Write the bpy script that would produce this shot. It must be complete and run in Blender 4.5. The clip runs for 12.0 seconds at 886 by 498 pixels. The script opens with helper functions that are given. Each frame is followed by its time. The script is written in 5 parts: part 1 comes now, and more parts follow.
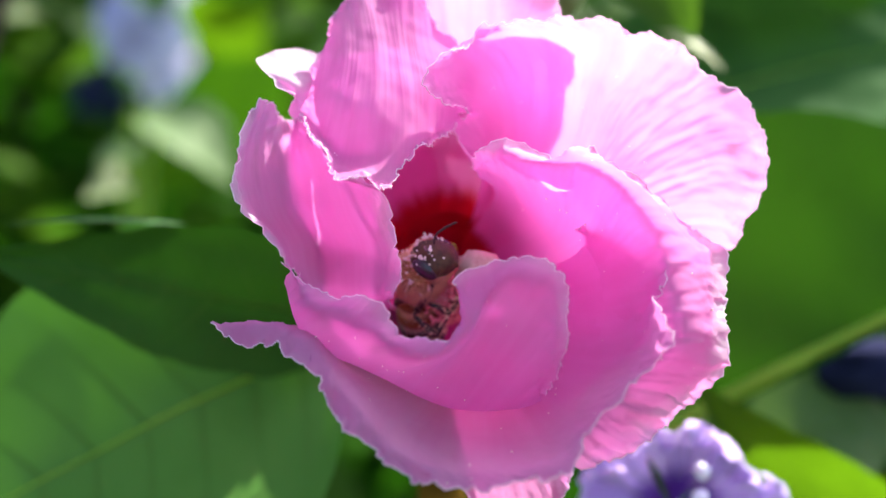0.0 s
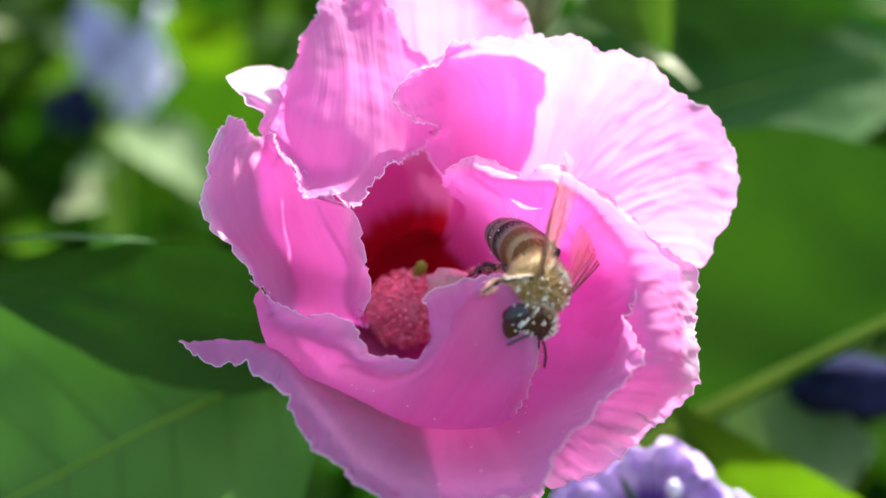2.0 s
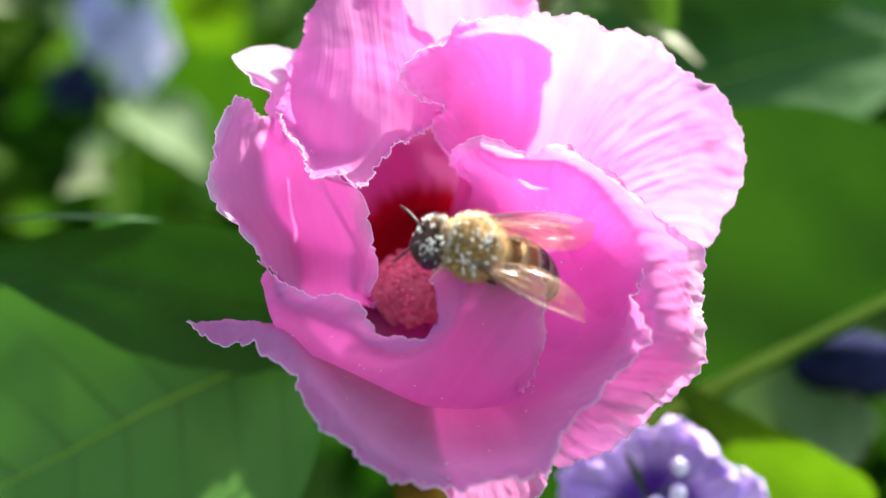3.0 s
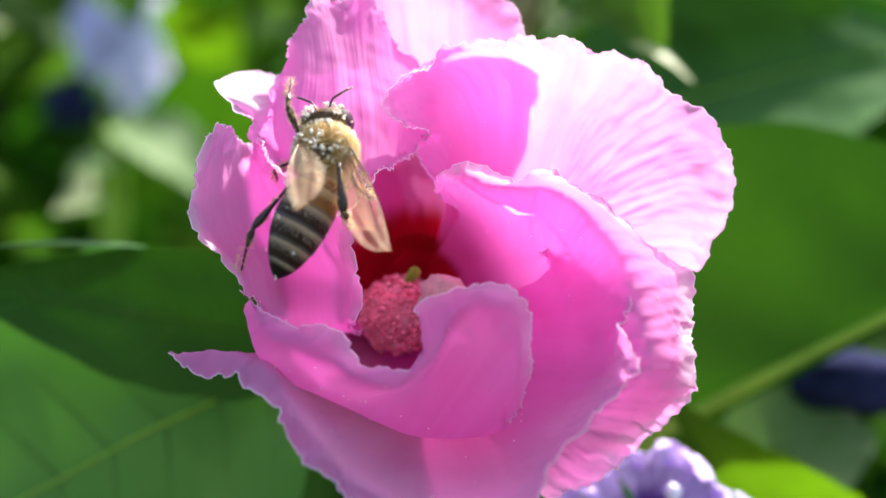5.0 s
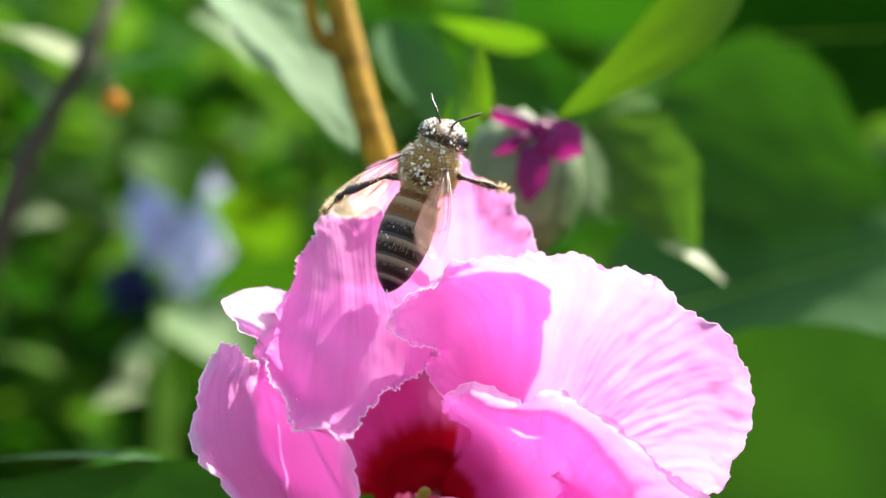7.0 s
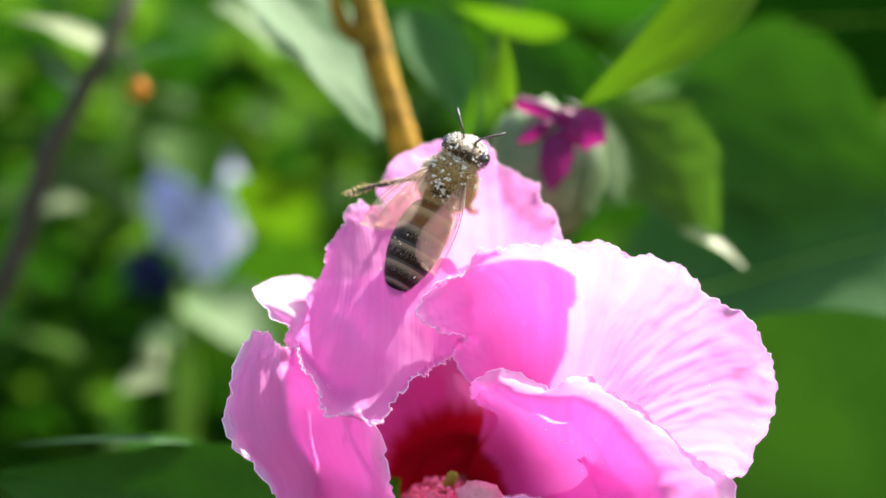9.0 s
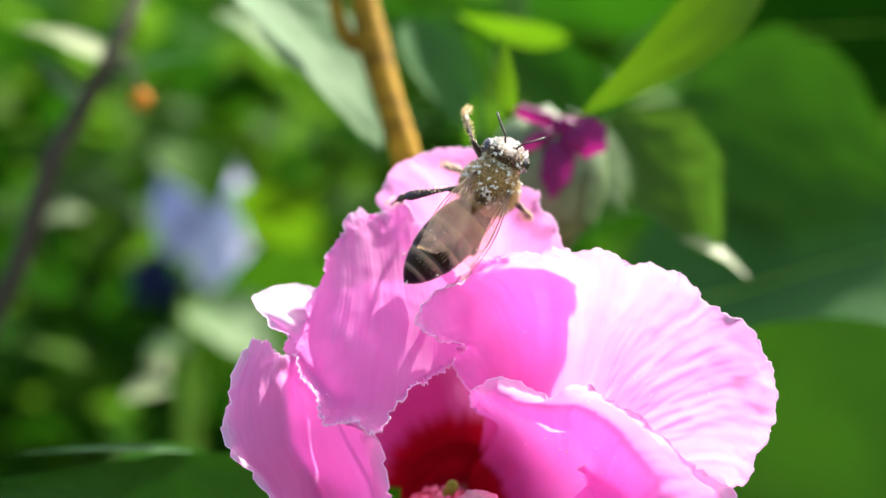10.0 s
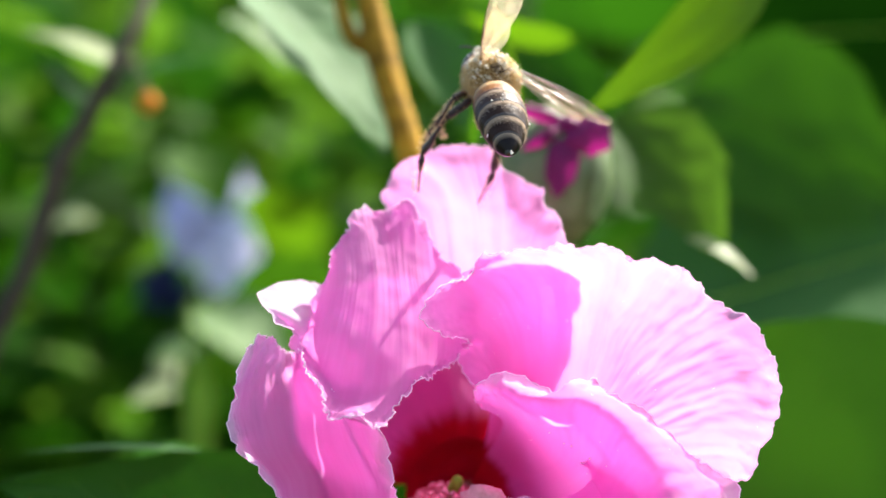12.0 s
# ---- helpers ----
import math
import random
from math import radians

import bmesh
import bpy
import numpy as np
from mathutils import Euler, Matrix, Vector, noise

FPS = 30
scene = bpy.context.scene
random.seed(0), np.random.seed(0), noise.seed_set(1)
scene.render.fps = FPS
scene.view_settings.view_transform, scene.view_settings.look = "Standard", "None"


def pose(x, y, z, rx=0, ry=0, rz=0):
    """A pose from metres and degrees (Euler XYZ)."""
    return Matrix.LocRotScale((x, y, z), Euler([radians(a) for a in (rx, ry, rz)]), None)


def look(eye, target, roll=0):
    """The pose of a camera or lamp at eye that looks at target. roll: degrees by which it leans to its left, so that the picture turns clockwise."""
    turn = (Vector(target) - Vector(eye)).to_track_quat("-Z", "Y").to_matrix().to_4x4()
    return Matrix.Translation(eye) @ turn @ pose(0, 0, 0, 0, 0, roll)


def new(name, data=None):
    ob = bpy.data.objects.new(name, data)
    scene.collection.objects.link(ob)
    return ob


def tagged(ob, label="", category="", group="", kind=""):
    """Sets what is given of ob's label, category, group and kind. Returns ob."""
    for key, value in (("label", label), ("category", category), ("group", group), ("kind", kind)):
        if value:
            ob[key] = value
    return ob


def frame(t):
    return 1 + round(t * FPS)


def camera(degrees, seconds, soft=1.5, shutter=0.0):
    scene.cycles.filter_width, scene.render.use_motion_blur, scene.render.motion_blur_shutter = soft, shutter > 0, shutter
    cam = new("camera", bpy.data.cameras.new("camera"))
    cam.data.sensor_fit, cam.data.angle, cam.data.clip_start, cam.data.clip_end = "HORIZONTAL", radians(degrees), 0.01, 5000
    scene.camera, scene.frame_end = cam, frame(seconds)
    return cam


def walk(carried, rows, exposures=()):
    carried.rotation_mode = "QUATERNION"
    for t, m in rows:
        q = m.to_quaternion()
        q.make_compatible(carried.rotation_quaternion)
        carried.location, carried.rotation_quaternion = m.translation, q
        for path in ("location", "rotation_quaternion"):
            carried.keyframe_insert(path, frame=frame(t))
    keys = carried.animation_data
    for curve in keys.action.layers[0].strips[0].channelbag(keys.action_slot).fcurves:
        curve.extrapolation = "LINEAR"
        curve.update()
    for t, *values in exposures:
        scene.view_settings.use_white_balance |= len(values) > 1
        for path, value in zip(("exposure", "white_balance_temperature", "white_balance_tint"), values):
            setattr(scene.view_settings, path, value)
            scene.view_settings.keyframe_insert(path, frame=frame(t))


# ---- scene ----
from mathutils import Quaternion

# ---- camera ----
cam = camera(36, 12.0, soft=1.5)
cam.data.dof.use_dof = True
cam.data.dof.focus_distance = 0.1015
cam.data.dof.aperture_fstop = 17.0
cam.data.dof.aperture_blades = 0
walk(cam, [
    (0, pose(0.00000, -0.09750, 1.01719, 79.999, -0.000, 0.001)),
    (0.5, pose(-0.00059, -0.09772, 1.01741, 79.539, -0.051, -0.081)),
    (1, pose(-0.00005, -0.09737, 1.01742, 79.745, -0.224, -0.628)),
    (1.5, pose(0.00078, -0.09697, 1.01750, 80.664, -0.188, -1.395)),
    (2, pose(0.00067, -0.09719, 1.01743, 80.594, -0.143, -0.869)),
    (2.5, pose(0.00007, -0.09723, 1.01733, 80.149, -0.219, -0.505)),
    (2.7, pose(0.00028, -0.09715, 1.01764, 79.834, -0.160, -0.697)),
    (4.3, pose(0.00017, -0.09716, 1.01783, 79.287, 0.377, -0.789)),
    (4.5, pose(0.00079, -0.09669, 1.01791, 79.334, 0.238, -0.793)),
    (5, pose(0.00153, -0.09549, 1.01875, 79.997, 0.465, -0.832)),
    (5.5, pose(0.00227, -0.09540, 1.01901, 81.774, 0.916, 0.272)),
    (6, pose(0.00266, -0.09430, 1.01898, 83.235, 0.958, 1.464)),
    (6.5, pose(0.00524, -0.09267, 1.02023, 84.697, 0.900, 1.490)),
    (7, pose(0.00621, -0.09299, 1.02202, 87.223, 0.986, 2.022)),
    (7.2, pose(0.00580, -0.09332, 1.02279, 88.212, 1.034, 2.769)),
    (8.8, pose(0.00577, -0.09457, 1.02237, 86.507, 1.019, 1.919)),
    (9, pose(0.00522, -0.09474, 1.02259, 86.497, 1.109, 2.594)),
    (9.5, pose(0.00498, -0.09511, 1.02228, 86.705, 1.120, 3.504)),
    (10, pose(0.00575, -0.09454, 1.02244, 86.921, 1.177, 2.859)),
    (10.5, pose(0.00646, -0.09418, 1.02201, 86.770, 1.165, 2.566)),
    (11, pose(0.00756, -0.09416, 1.02240, 87.262, 1.328, 2.008)),
    (11.5, pose(0.00708, -0.09370, 1.02230, 87.226, 1.354, 2.541)),
    (12, pose(0.00611, -0.09510, 1.02151, 87.275, 1.346, 3.223)),
])

# ---- light ----
garden = pose(0, 0, 1.0, -10, 0, 0)      # the bush's own frame: x right, y into the bush, z up; millimetres
SUN = (garden.to_3x3() @ Vector((0.43, 0.385, 0.81))).normalized()
world = bpy.data.worlds.new("sky")
scene.world = world
world.use_nodes = True
sky = world.node_tree.nodes.new("ShaderNodeTexSky")
sky.sky_type, sky.sun_disc = "NISHITA", False
sky.dust_density, sky.ozone_density = 4.0, 0.5
sky.sun_elevation = math.asin(SUN.z)
sky.sun_rotation = math.atan2(SUN.x, SUN.y)
world.node_tree.links.new(sky.outputs[0], world.node_tree.nodes["Background"].inputs[0])
world.node_tree.nodes["Background"].inputs[1].default_value = 0.102
sun = new("sun", bpy.data.lights.new("sun", "SUN"))
sun.data.energy, sun.data.angle, sun.data.color = 4.05, radians(0.55), (1.0, 0.95, 0.86)
sun.matrix_basis = look(SUN * 5, (0, 0, 0))
scene.view_settings.exposure = 2.0

# ---- materials ----


def shader(name):
    m = bpy.data.materials.new(name)
    m.use_nodes = True
    m.node_tree.nodes.clear()
    out = m.node_tree.nodes.new("ShaderNodeOutputMaterial")

    def add(kind, *links, **values):
        n = m.node_tree.nodes.new("ShaderNode" + kind)
        for key, v in values.items():
            n.inputs[key.replace("_", " ")].default_value = v
        for key, source in links:
            m.node_tree.links.new(source, n.inputs[key])
        return n

    def finish(surface):
        m.node_tree.links.new(surface, out.inputs["Surface"])
        return m

    return m, add, finish


def ramp(add, source, *stops):
    n = add("ValToRGB", ("Fac", source))
    e = n.color_ramp.elements
    while len(e) < len(stops):
        e.new(0.5)
    for s, (at, colour) in zip(e, stops):
        s.position, s.color = at, (*colour, 1)
    return n.outputs["Color"]


def thin(add, colour, glow, normal, rough, share, gloss=0.3):
    """A thin living sheet: a glossy skin over light passing through."""
    skin = add("BsdfPrincipled", ("Base Color", colour), ("Normal", normal), Roughness=rough)
    skin.inputs["Specular IOR Level"].default_value = gloss
    through_light = add("BsdfTranslucent", ("Color", glow))
    mix = add("MixShader", (1, skin.outputs[0]), (2, through_light.outputs[0]))
    if isinstance(share, float):
        mix.inputs[0].default_value = share
    else:
        mix.id_data.links.new(share, mix.inputs[0])
    return mix.outputs[0]


def petal_material(name, pale, deep, eye, glow, margin=(0.92, 0.62, 0.84), reach_mm=(7.4, 10.2), blush=(0.60, 0.06, 0.34)):
    """Pink petal: veins along its length, mottling, a crimson eye round the base of the flower."""
    m, add, finish = shader(name)
    where = add("TexCoord")
    uv = add("Mapping", ("Vector", where.outputs["UV"]), Scale=(30, 1.6, 1))
    veins = add("TexNoise", ("Vector", uv.outputs[0]), Scale=1.0, Detail=3.0, Roughness=0.55)
    cloud = add("TexNoise", ("Vector", where.outputs["Object"]), Scale=140.0, Detail=4.0, Roughness=0.6)
    cells = add("TexNoise", ("Vector", where.outputs["Object"]), Scale=2600.0, Detail=2.0)
    blend = add("Math", (0, veins.outputs["Fac"]), (2, cloud.outputs["Fac"]))
    blend.operation, blend.inputs[1].default_value = "MULTIPLY_ADD", 0.35
    half = add("Math", (0, cloud.outputs["Fac"]), (2, blend.outputs[0]))
    half.operation, half.inputs[1].default_value = "MULTIPLY_ADD", 0.45
    body = ramp(add, half.outputs[0], (0.5, deep), (1.0, pale))
    long_way = add("Mapping", ("Vector", where.outputs["UV"]), Scale=(15, 0.9, 1))
    streak = add("TexNoise", ("Vector", long_way.outputs[0]), Scale=1.0, Detail=4.0, Roughness=0.6)
    shine = ramp(add, streak.outputs["Fac"], (0.30, glow[0]), (0.70, glow[1]))
    far = add("VectorMath", (0, where.outputs["Object"]))
    far.operation = "LENGTH"
    wobble = add("Math", (0, veins.outputs["Fac"]))
    wobble.operation, wobble.inputs[1].default_value, wobble.inputs[2].default_value = "MULTIPLY_ADD", 0.003, -0.0015
    reach = add("Math", (0, far.outputs["Value"]), (1, wobble.outputs[0]))
    reach.operation = "ADD"
    spot = add("MapRange", ("Value", reach.outputs[0]))
    spot.inputs["From Min"].default_value, spot.inputs["From Max"].default_value = reach_mm[0] * 0.001, reach_mm[1] * 0.001
    spot.interpolation_type = "SMOOTHSTEP"
    # near-white margin colour: sunlight on the curled rims, painted in
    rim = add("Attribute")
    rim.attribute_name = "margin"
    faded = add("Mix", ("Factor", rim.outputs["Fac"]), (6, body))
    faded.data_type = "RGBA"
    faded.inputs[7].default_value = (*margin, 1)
    flush_and_shade = add("MapRange", ("Value", far.outputs["Value"]))        # the pink deepens towards the throat; its wide reach also paints shade into folds
    flush_and_shade.inputs["From Min"].default_value, flush_and_shade.inputs["From Max"].default_value = reach_mm[1] * 0.001, reach_mm[1] * 0.0032
    flush_and_shade.interpolation_type = "SMOOTHSTEP"
    deeper = add("Mix", ("Factor", flush_and_shade.outputs[0]), (7, faded.outputs[2]))
    deeper.data_type = "RGBA"
    deeper.inputs[6].default_value = (*blush, 1)
    body = deeper.outputs[2]
    col = add("Mix", ("Factor", spot.outputs[0]), (7, body))
    col.data_type = "RGBA"
    col.inputs[6].default_value = (*eye, 1)
    lit = add("Mix", ("Factor", spot.outputs[0]), (7, shine))
    lit.data_type = "RGBA"
    lit.inputs[6].default_value = (*[c * 0.9 for c in eye], 1)
    rough = add("Math", (0, veins.outputs["Fac"]), (1, cells.outputs["Fac"]))
    rough.operation, rough.inputs[2].default_value = "MULTIPLY_ADD", 0.0
    relief = add("Math", (0, cells.outputs["Fac"]), (2, veins.outputs["Fac"]))
    relief.operation, relief.inputs[1].default_value = "MULTIPLY_ADD", 0.25
    bump = add("Bump", ("Height", relief.outputs[0]), Strength=0.22, Distance=0.0004)
    thick = add("MapRange", ("Value", far.outputs["Value"]))        # the fleshy base lets little light through
    thick.inputs["From Min"].default_value, thick.inputs["From Max"].default_value = reach_mm[1] * 0.0013, reach_mm[1] * 0.0024
    thick.inputs["To Min"].default_value, thick.inputs["To Max"].default_value = 0.04, 0.58
    body = thin(add, col.outputs[2], lit.outputs[2], bump.outputs[0], 0.65, thick.outputs[0], 0.05)
    sheer = add("BsdfTransparent", ("Color", lit.outputs[2]))       # a thin petal dims the sun, it does not stop it
    clear = add("MapRange", ("Value", far.outputs["Value"]))
    clear.inputs["From Min"].default_value, clear.inputs["From Max"].default_value = reach_mm[1] * 0.0012, reach_mm[1] * 0.0020
    clear.inputs["To Min"].default_value, clear.inputs["To Max"].default_value = 0.0, 0.18
    return finish(add("MixShader", (0, clear.outputs[0]), (1, body), (2, sheer.outputs[0])).outputs[0])


def leaf_material(name, dark, light, glow, rough=0.38, share=0.3, gloss=0.3):
    m, add, finish = shader(name)
    where = add("TexCoord")
    rand = add("NewGeometry")
    patches = add("TexNoise", ("Vector", where.outputs["Object"]), Scale=60.0, Detail=5.0, Roughness=0.6)
    fine = add("TexVoronoi", ("Vector", where.outputs["Object"]), Scale=900.0)
    side = add("Mapping", ("Vector", where.outputs["UV"]), Rotation=(0, 0, 0.0), Scale=(1, 1, 1))
    ribs = add("TexWave", ("Vector", side.outputs[0]), Scale=5.0, Distortion=0.6)
    ribs.bands_direction = "Y"
    mixed = add("Math", (0, rand.outputs["Random Per Island"]), (2, patches.outputs["Fac"]))
    mixed.operation, mixed.inputs[1].default_value = "MULTIPLY_ADD", 0.3
    col = ramp(add, mixed.outputs[0], (0.35, dark), (0.85, light))
    lit = ramp(add, patches.outputs["Fac"], (0.3, [c * 0.8 for c in glow]), (0.7, glow))
    height = add("Math", (0, fine.outputs["Distance"]), (2, ribs.outputs["Fac"]))
    height.operation, height.inputs[1].default_value = "MULTIPLY_ADD", 0.5
    bump = add("Bump", ("Height", height.outputs[0]), Strength=0.10, Distance=0.0005)
    return finish(thin(add, col, lit, bump.outputs[0], rough, share, gloss))


def solid(name, dark, light, rough, scale=400.0, metal=0.0, bump=0.3, gloss=0.5, depth=0.0004):
    m, add, finish = shader(name)
    where = add("TexCoord")
    grain = add("TexNoise", ("Vector", where.outputs["Object"]), Scale=scale, Detail=6.0, Roughness=0.65)
    wide = add("TexNoise", ("Vector", where.outputs["Object"]), Scale=scale * 0.13, Detail=3.0)
    both = add("Math", (0, grain.outputs["Fac"]), (1, wide.outputs["Fac"]))
    both.operation = "MULTIPLY"
    col = ramp(add, both.outputs[0], (0.14, dark), (0.38, light))
    b = add("Bump", ("Height", grain.outputs["Fac"]), Strength=bump, Distance=depth)
    s = add("BsdfPrincipled", ("Base Color", col), ("Normal", b.outputs[0]), Roughness=rough, Metallic=metal)
    s.inputs["Specular IOR Level"].default_value = gloss
    return finish(s.outputs[0])


def plate(name, horn, felt, band, rough=0.3):
    """A horny ring of the abdomen: v runs from its front, felted edge to its bare rear edge."""
    m, add, finish = shader(name)
    where = add("TexCoord")
    axis = add("SeparateXYZ", ("Vector", where.outputs["UV"]))
    fuzz = add("TexNoise", ("Vector", where.outputs["Object"]), Scale=3200.0, Detail=4.0)
    worn = add("TexNoise", ("Vector", where.outputs["Object"]), Scale=700.0, Detail=2.0)
    ragged = add("Math", (0, fuzz.outputs["Fac"]), (2, axis.outputs["Y"]))
    ragged.operation, ragged.inputs[1].default_value = "MULTIPLY_ADD", 0.10
    both = add("Math", (0, worn.outputs["Fac"]), (2, ragged.outputs[0]))
    both.operation, both.inputs[1].default_value = "MULTIPLY_ADD", 0.14
    col = ramp(add, both.outputs[0], (band, felt), (band + 0.24, horn), (0.99, horn), (1.06, [c * 0.6 + 0.05 for c in horn]))
    dull = add("MapRange", ("Value", both.outputs[0]))
    dull.inputs["From Min"].default_value, dull.inputs["From Max"].default_value = band, band + 0.24
    dull.inputs["To Min"].default_value, dull.inputs["To Max"].default_value = 0.8, rough
    b = add("Bump", ("Height", fuzz.outputs["Fac"]), Strength=0.35, Distance=0.0001)
    skin = add("BsdfPrincipled", ("Base Color", col), ("Normal", b.outputs[0]), ("Roughness", dull.outputs[0]))
    skin.inputs["Specular IOR Level"].default_value = 0.14
    return finish(skin.outputs[0])


def membrane(name):
    """Wing film: clear amber with brown veins."""
    m, add, finish = shader(name)
    where = add("TexCoord")
    s = add("BsdfPrincipled", Roughness=0.18)
    s.inputs["Base Color"].default_value = (0.90, 0.74, 0.54, 1)
    s.inputs["Specular IOR Level"].default_value = 0.8
    clear = add("BsdfTransparent")
    clear.inputs[0].default_value = (1.0, 0.90, 0.79, 1)
    glow = add("BsdfTranslucent")
    glow.inputs[0].default_value = (0.97, 0.82, 0.61, 1)
    film = add("MixShader", (1, s.outputs[0]), (2, glow.outputs[0]))
    film.inputs[0].default_value = 0.55
    cells = add("TexNoise", ("Vector", where.outputs["Object"]), Scale=900.0, Detail=3.0)
    share = add("MapRange", ("Value", cells.outputs["Fac"]))
    share.inputs["To Min"].default_value, share.inputs["To Max"].default_value = 0.09, 0.32
    mix = add("MixShader", (0, share.outputs[0]), (1, clear.outputs[0]), (2, film.outputs[0]))
    return finish(mix.outputs[0])


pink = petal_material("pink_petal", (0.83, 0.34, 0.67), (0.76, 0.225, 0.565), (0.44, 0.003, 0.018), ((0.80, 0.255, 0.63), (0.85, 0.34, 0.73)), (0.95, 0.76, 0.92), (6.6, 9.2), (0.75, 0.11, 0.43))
# margin bead, whitened as if the sun caught the edge
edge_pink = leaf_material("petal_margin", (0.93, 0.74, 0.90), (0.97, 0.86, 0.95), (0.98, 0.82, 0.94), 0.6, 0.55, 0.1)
violet = petal_material("violet_petal", (0.90, 0.83, 0.97), (0.64, 0.50, 0.88), (0.10, 0.03, 0.30), ((0.55, 0.35, 0.85), (0.8, 0.65, 0.97)), (0.95, 0.9, 0.98), (3.4, 5.8), (0.56, 0.42, 0.82))
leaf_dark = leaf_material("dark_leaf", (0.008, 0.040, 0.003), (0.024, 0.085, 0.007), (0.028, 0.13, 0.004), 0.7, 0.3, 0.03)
leaf_mid = leaf_material("green_leaf", (0.016, 0.062, 0.004), (0.042, 0.115, 0.008), (0.05, 0.16, 0.004), 0.6, 0.42, 0.05)
leaf_lime = leaf_material("lime_leaf", (0.035, 0.095, 0.006), (0.07, 0.16, 0.012), (0.08, 0.185, 0.003), 0.6, 0.5, 0.06)
leaf_pale = leaf_material("pale_leaf", (0.07, 0.14, 0.045), (0.12, 0.20, 0.075), (0.11, 0.21, 0.04), 0.6, 0.3, 0.15)
leaf_matt = leaf_material("matt_leaf", (0.038, 0.100, 0.034), (0.080, 0.165, 0.062), (0.08, 0.19, 0.03), 0.65, 0.25, 0.1)
leaf_blue = leaf_material("dull_leaf", (0.020, 0.075, 0.015), (0.048, 0.135, 0.034), (0.03, 0.13, 0.005), 0.65, 0.25, 0.04)
leaf_broad = leaf_material("broad_leaf", (0.014, 0.058, 0.004), (0.035, 0.110, 0.009), (0.036, 0.135, 0.004), 0.6, 0.22, 0.04)
leaf_far = leaf_material("far_leaf", (0.022, 0.075, 0.008), (0.05, 0.125, 0.014), (0.075, 0.18, 0.010), 0.6, 0.5, 0.08)
# whitish green with the glare of the sun put into it
leaf_glare = leaf_material("sun_glare_leaf", (0.13, 0.19, 0.07), (0.22, 0.27, 0.12), (0.15, 0.24, 0.06), 0.5, 0.25, 0.3)
# leaf green taken near black: shade put into the colour
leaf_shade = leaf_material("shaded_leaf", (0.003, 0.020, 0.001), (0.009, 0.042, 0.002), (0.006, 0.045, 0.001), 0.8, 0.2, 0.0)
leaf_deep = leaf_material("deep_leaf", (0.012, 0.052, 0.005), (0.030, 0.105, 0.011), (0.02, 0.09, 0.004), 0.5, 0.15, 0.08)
# green raised above a leaf's own, in place of missing light
leaf_brightened = leaf_material("brightened_leaf", (0.055, 0.175, 0.026), (0.11, 0.27, 0.050), (0.06, 0.20, 0.006), 0.5, 0.3, 0.07)
rib_green = leaf_material("leaf_rib", (0.24, 0.46, 0.04), (0.38, 0.60, 0.08), (0.34, 0.60, 0.03), 0.6, 0.4, 0.1)
rib_dull = leaf_material("dull_leaf_rib", (0.06, 0.15, 0.015), (0.10, 0.21, 0.03), (0.08, 0.2, 0.01), 0.55, 0.25, 0.1)
bark = solid("brown_bark", (0.06, 0.03, 0.005), (0.42, 0.24, 0.016), 0.8, 260.0, gloss=0.1)
bark_dark = solid("dark_bark", (0.03, 0.022, 0.012), (0.07, 0.05, 0.03), 0.8, 260.0)
sepal_green = solid("sepal_green", (0.06, 0.11, 0.03), (0.14, 0.21, 0.07), 0.5, 500.0)
burgundy = leaf_material("burgundy_petal", (0.12, 0.004, 0.06), (0.26, 0.015, 0.14), (0.36, 0.01, 0.18), 0.55, 0.35)
column_red = solid("coral_column", (0.62, 0.13, 0.17), (0.90, 0.42, 0.42), 0.6, 1500.0)
anther_pale = solid("pale_anther", (0.52, 0.27, 0.22), (0.70, 0.45, 0.38), 0.6, 1500.0)
navy = solid("navy_petal", (0.008, 0.010, 0.035), (0.025, 0.028, 0.085), 0.9, 200.0, gloss=0.04)
periwinkle = solid("periwinkle_petal", (0.42, 0.43, 0.68), (0.62, 0.63, 0.85), 0.6, 100.0, gloss=0.1)
sky_blue = solid("pale_blue_petal", (0.60, 0.60, 0.84), (0.82, 0.82, 0.95), 0.5, 100.0)
orange = solid("orange_fruit", (0.35, 0.10, 0.004), (0.58, 0.20, 0.008), 0.6, 300.0, gloss=0.1)
soil = solid("garden_soil", (0.025, 0.032, 0.010), (0.07, 0.075, 0.028), 0.95, 12.0, depth=0.01)
bee_skin = solid("bee_cuticle", (0.03, 0.016, 0.008), (0.12, 0.06, 0.025), 0.5, 2000.0, gloss=0.25)
bee_hair = leaf_material("bee_hair", (0.86, 0.61, 0.29), (0.98, 0.82, 0.52), (0.99, 0.87, 0.58), 0.6, 0.6, 0.1)
band_felt = leaf_material("band_felt", (0.26, 0.21, 0.16), (0.46, 0.39, 0.31), (0.4, 0.33, 0.25), 0.7, 0.4, 0.1)
thorax_felt = solid("thorax_felt", (0.20, 0.115, 0.04), (0.52, 0.33, 0.12), 0.85, 2600.0, gloss=0.1)
bee_eye = solid("bee_eye", (0.006, 0.005, 0.006), (0.02, 0.015, 0.016), 0.12, 6000.0, gloss=0.8)
bee_leg = solid("bee_leg", (0.010, 0.007, 0.006), (0.045, 0.022, 0.014), 0.32, 2500.0, gloss=0.5)
plate_dark = plate("dark_plate", (0.026, 0.013, 0.008), (0.32, 0.235, 0.16), 0.36, 0.4)
plate_amber = plate("amber_plate", (0.20, 0.080, 0.022), (0.48, 0.32, 0.14), 0.42, 0.45)
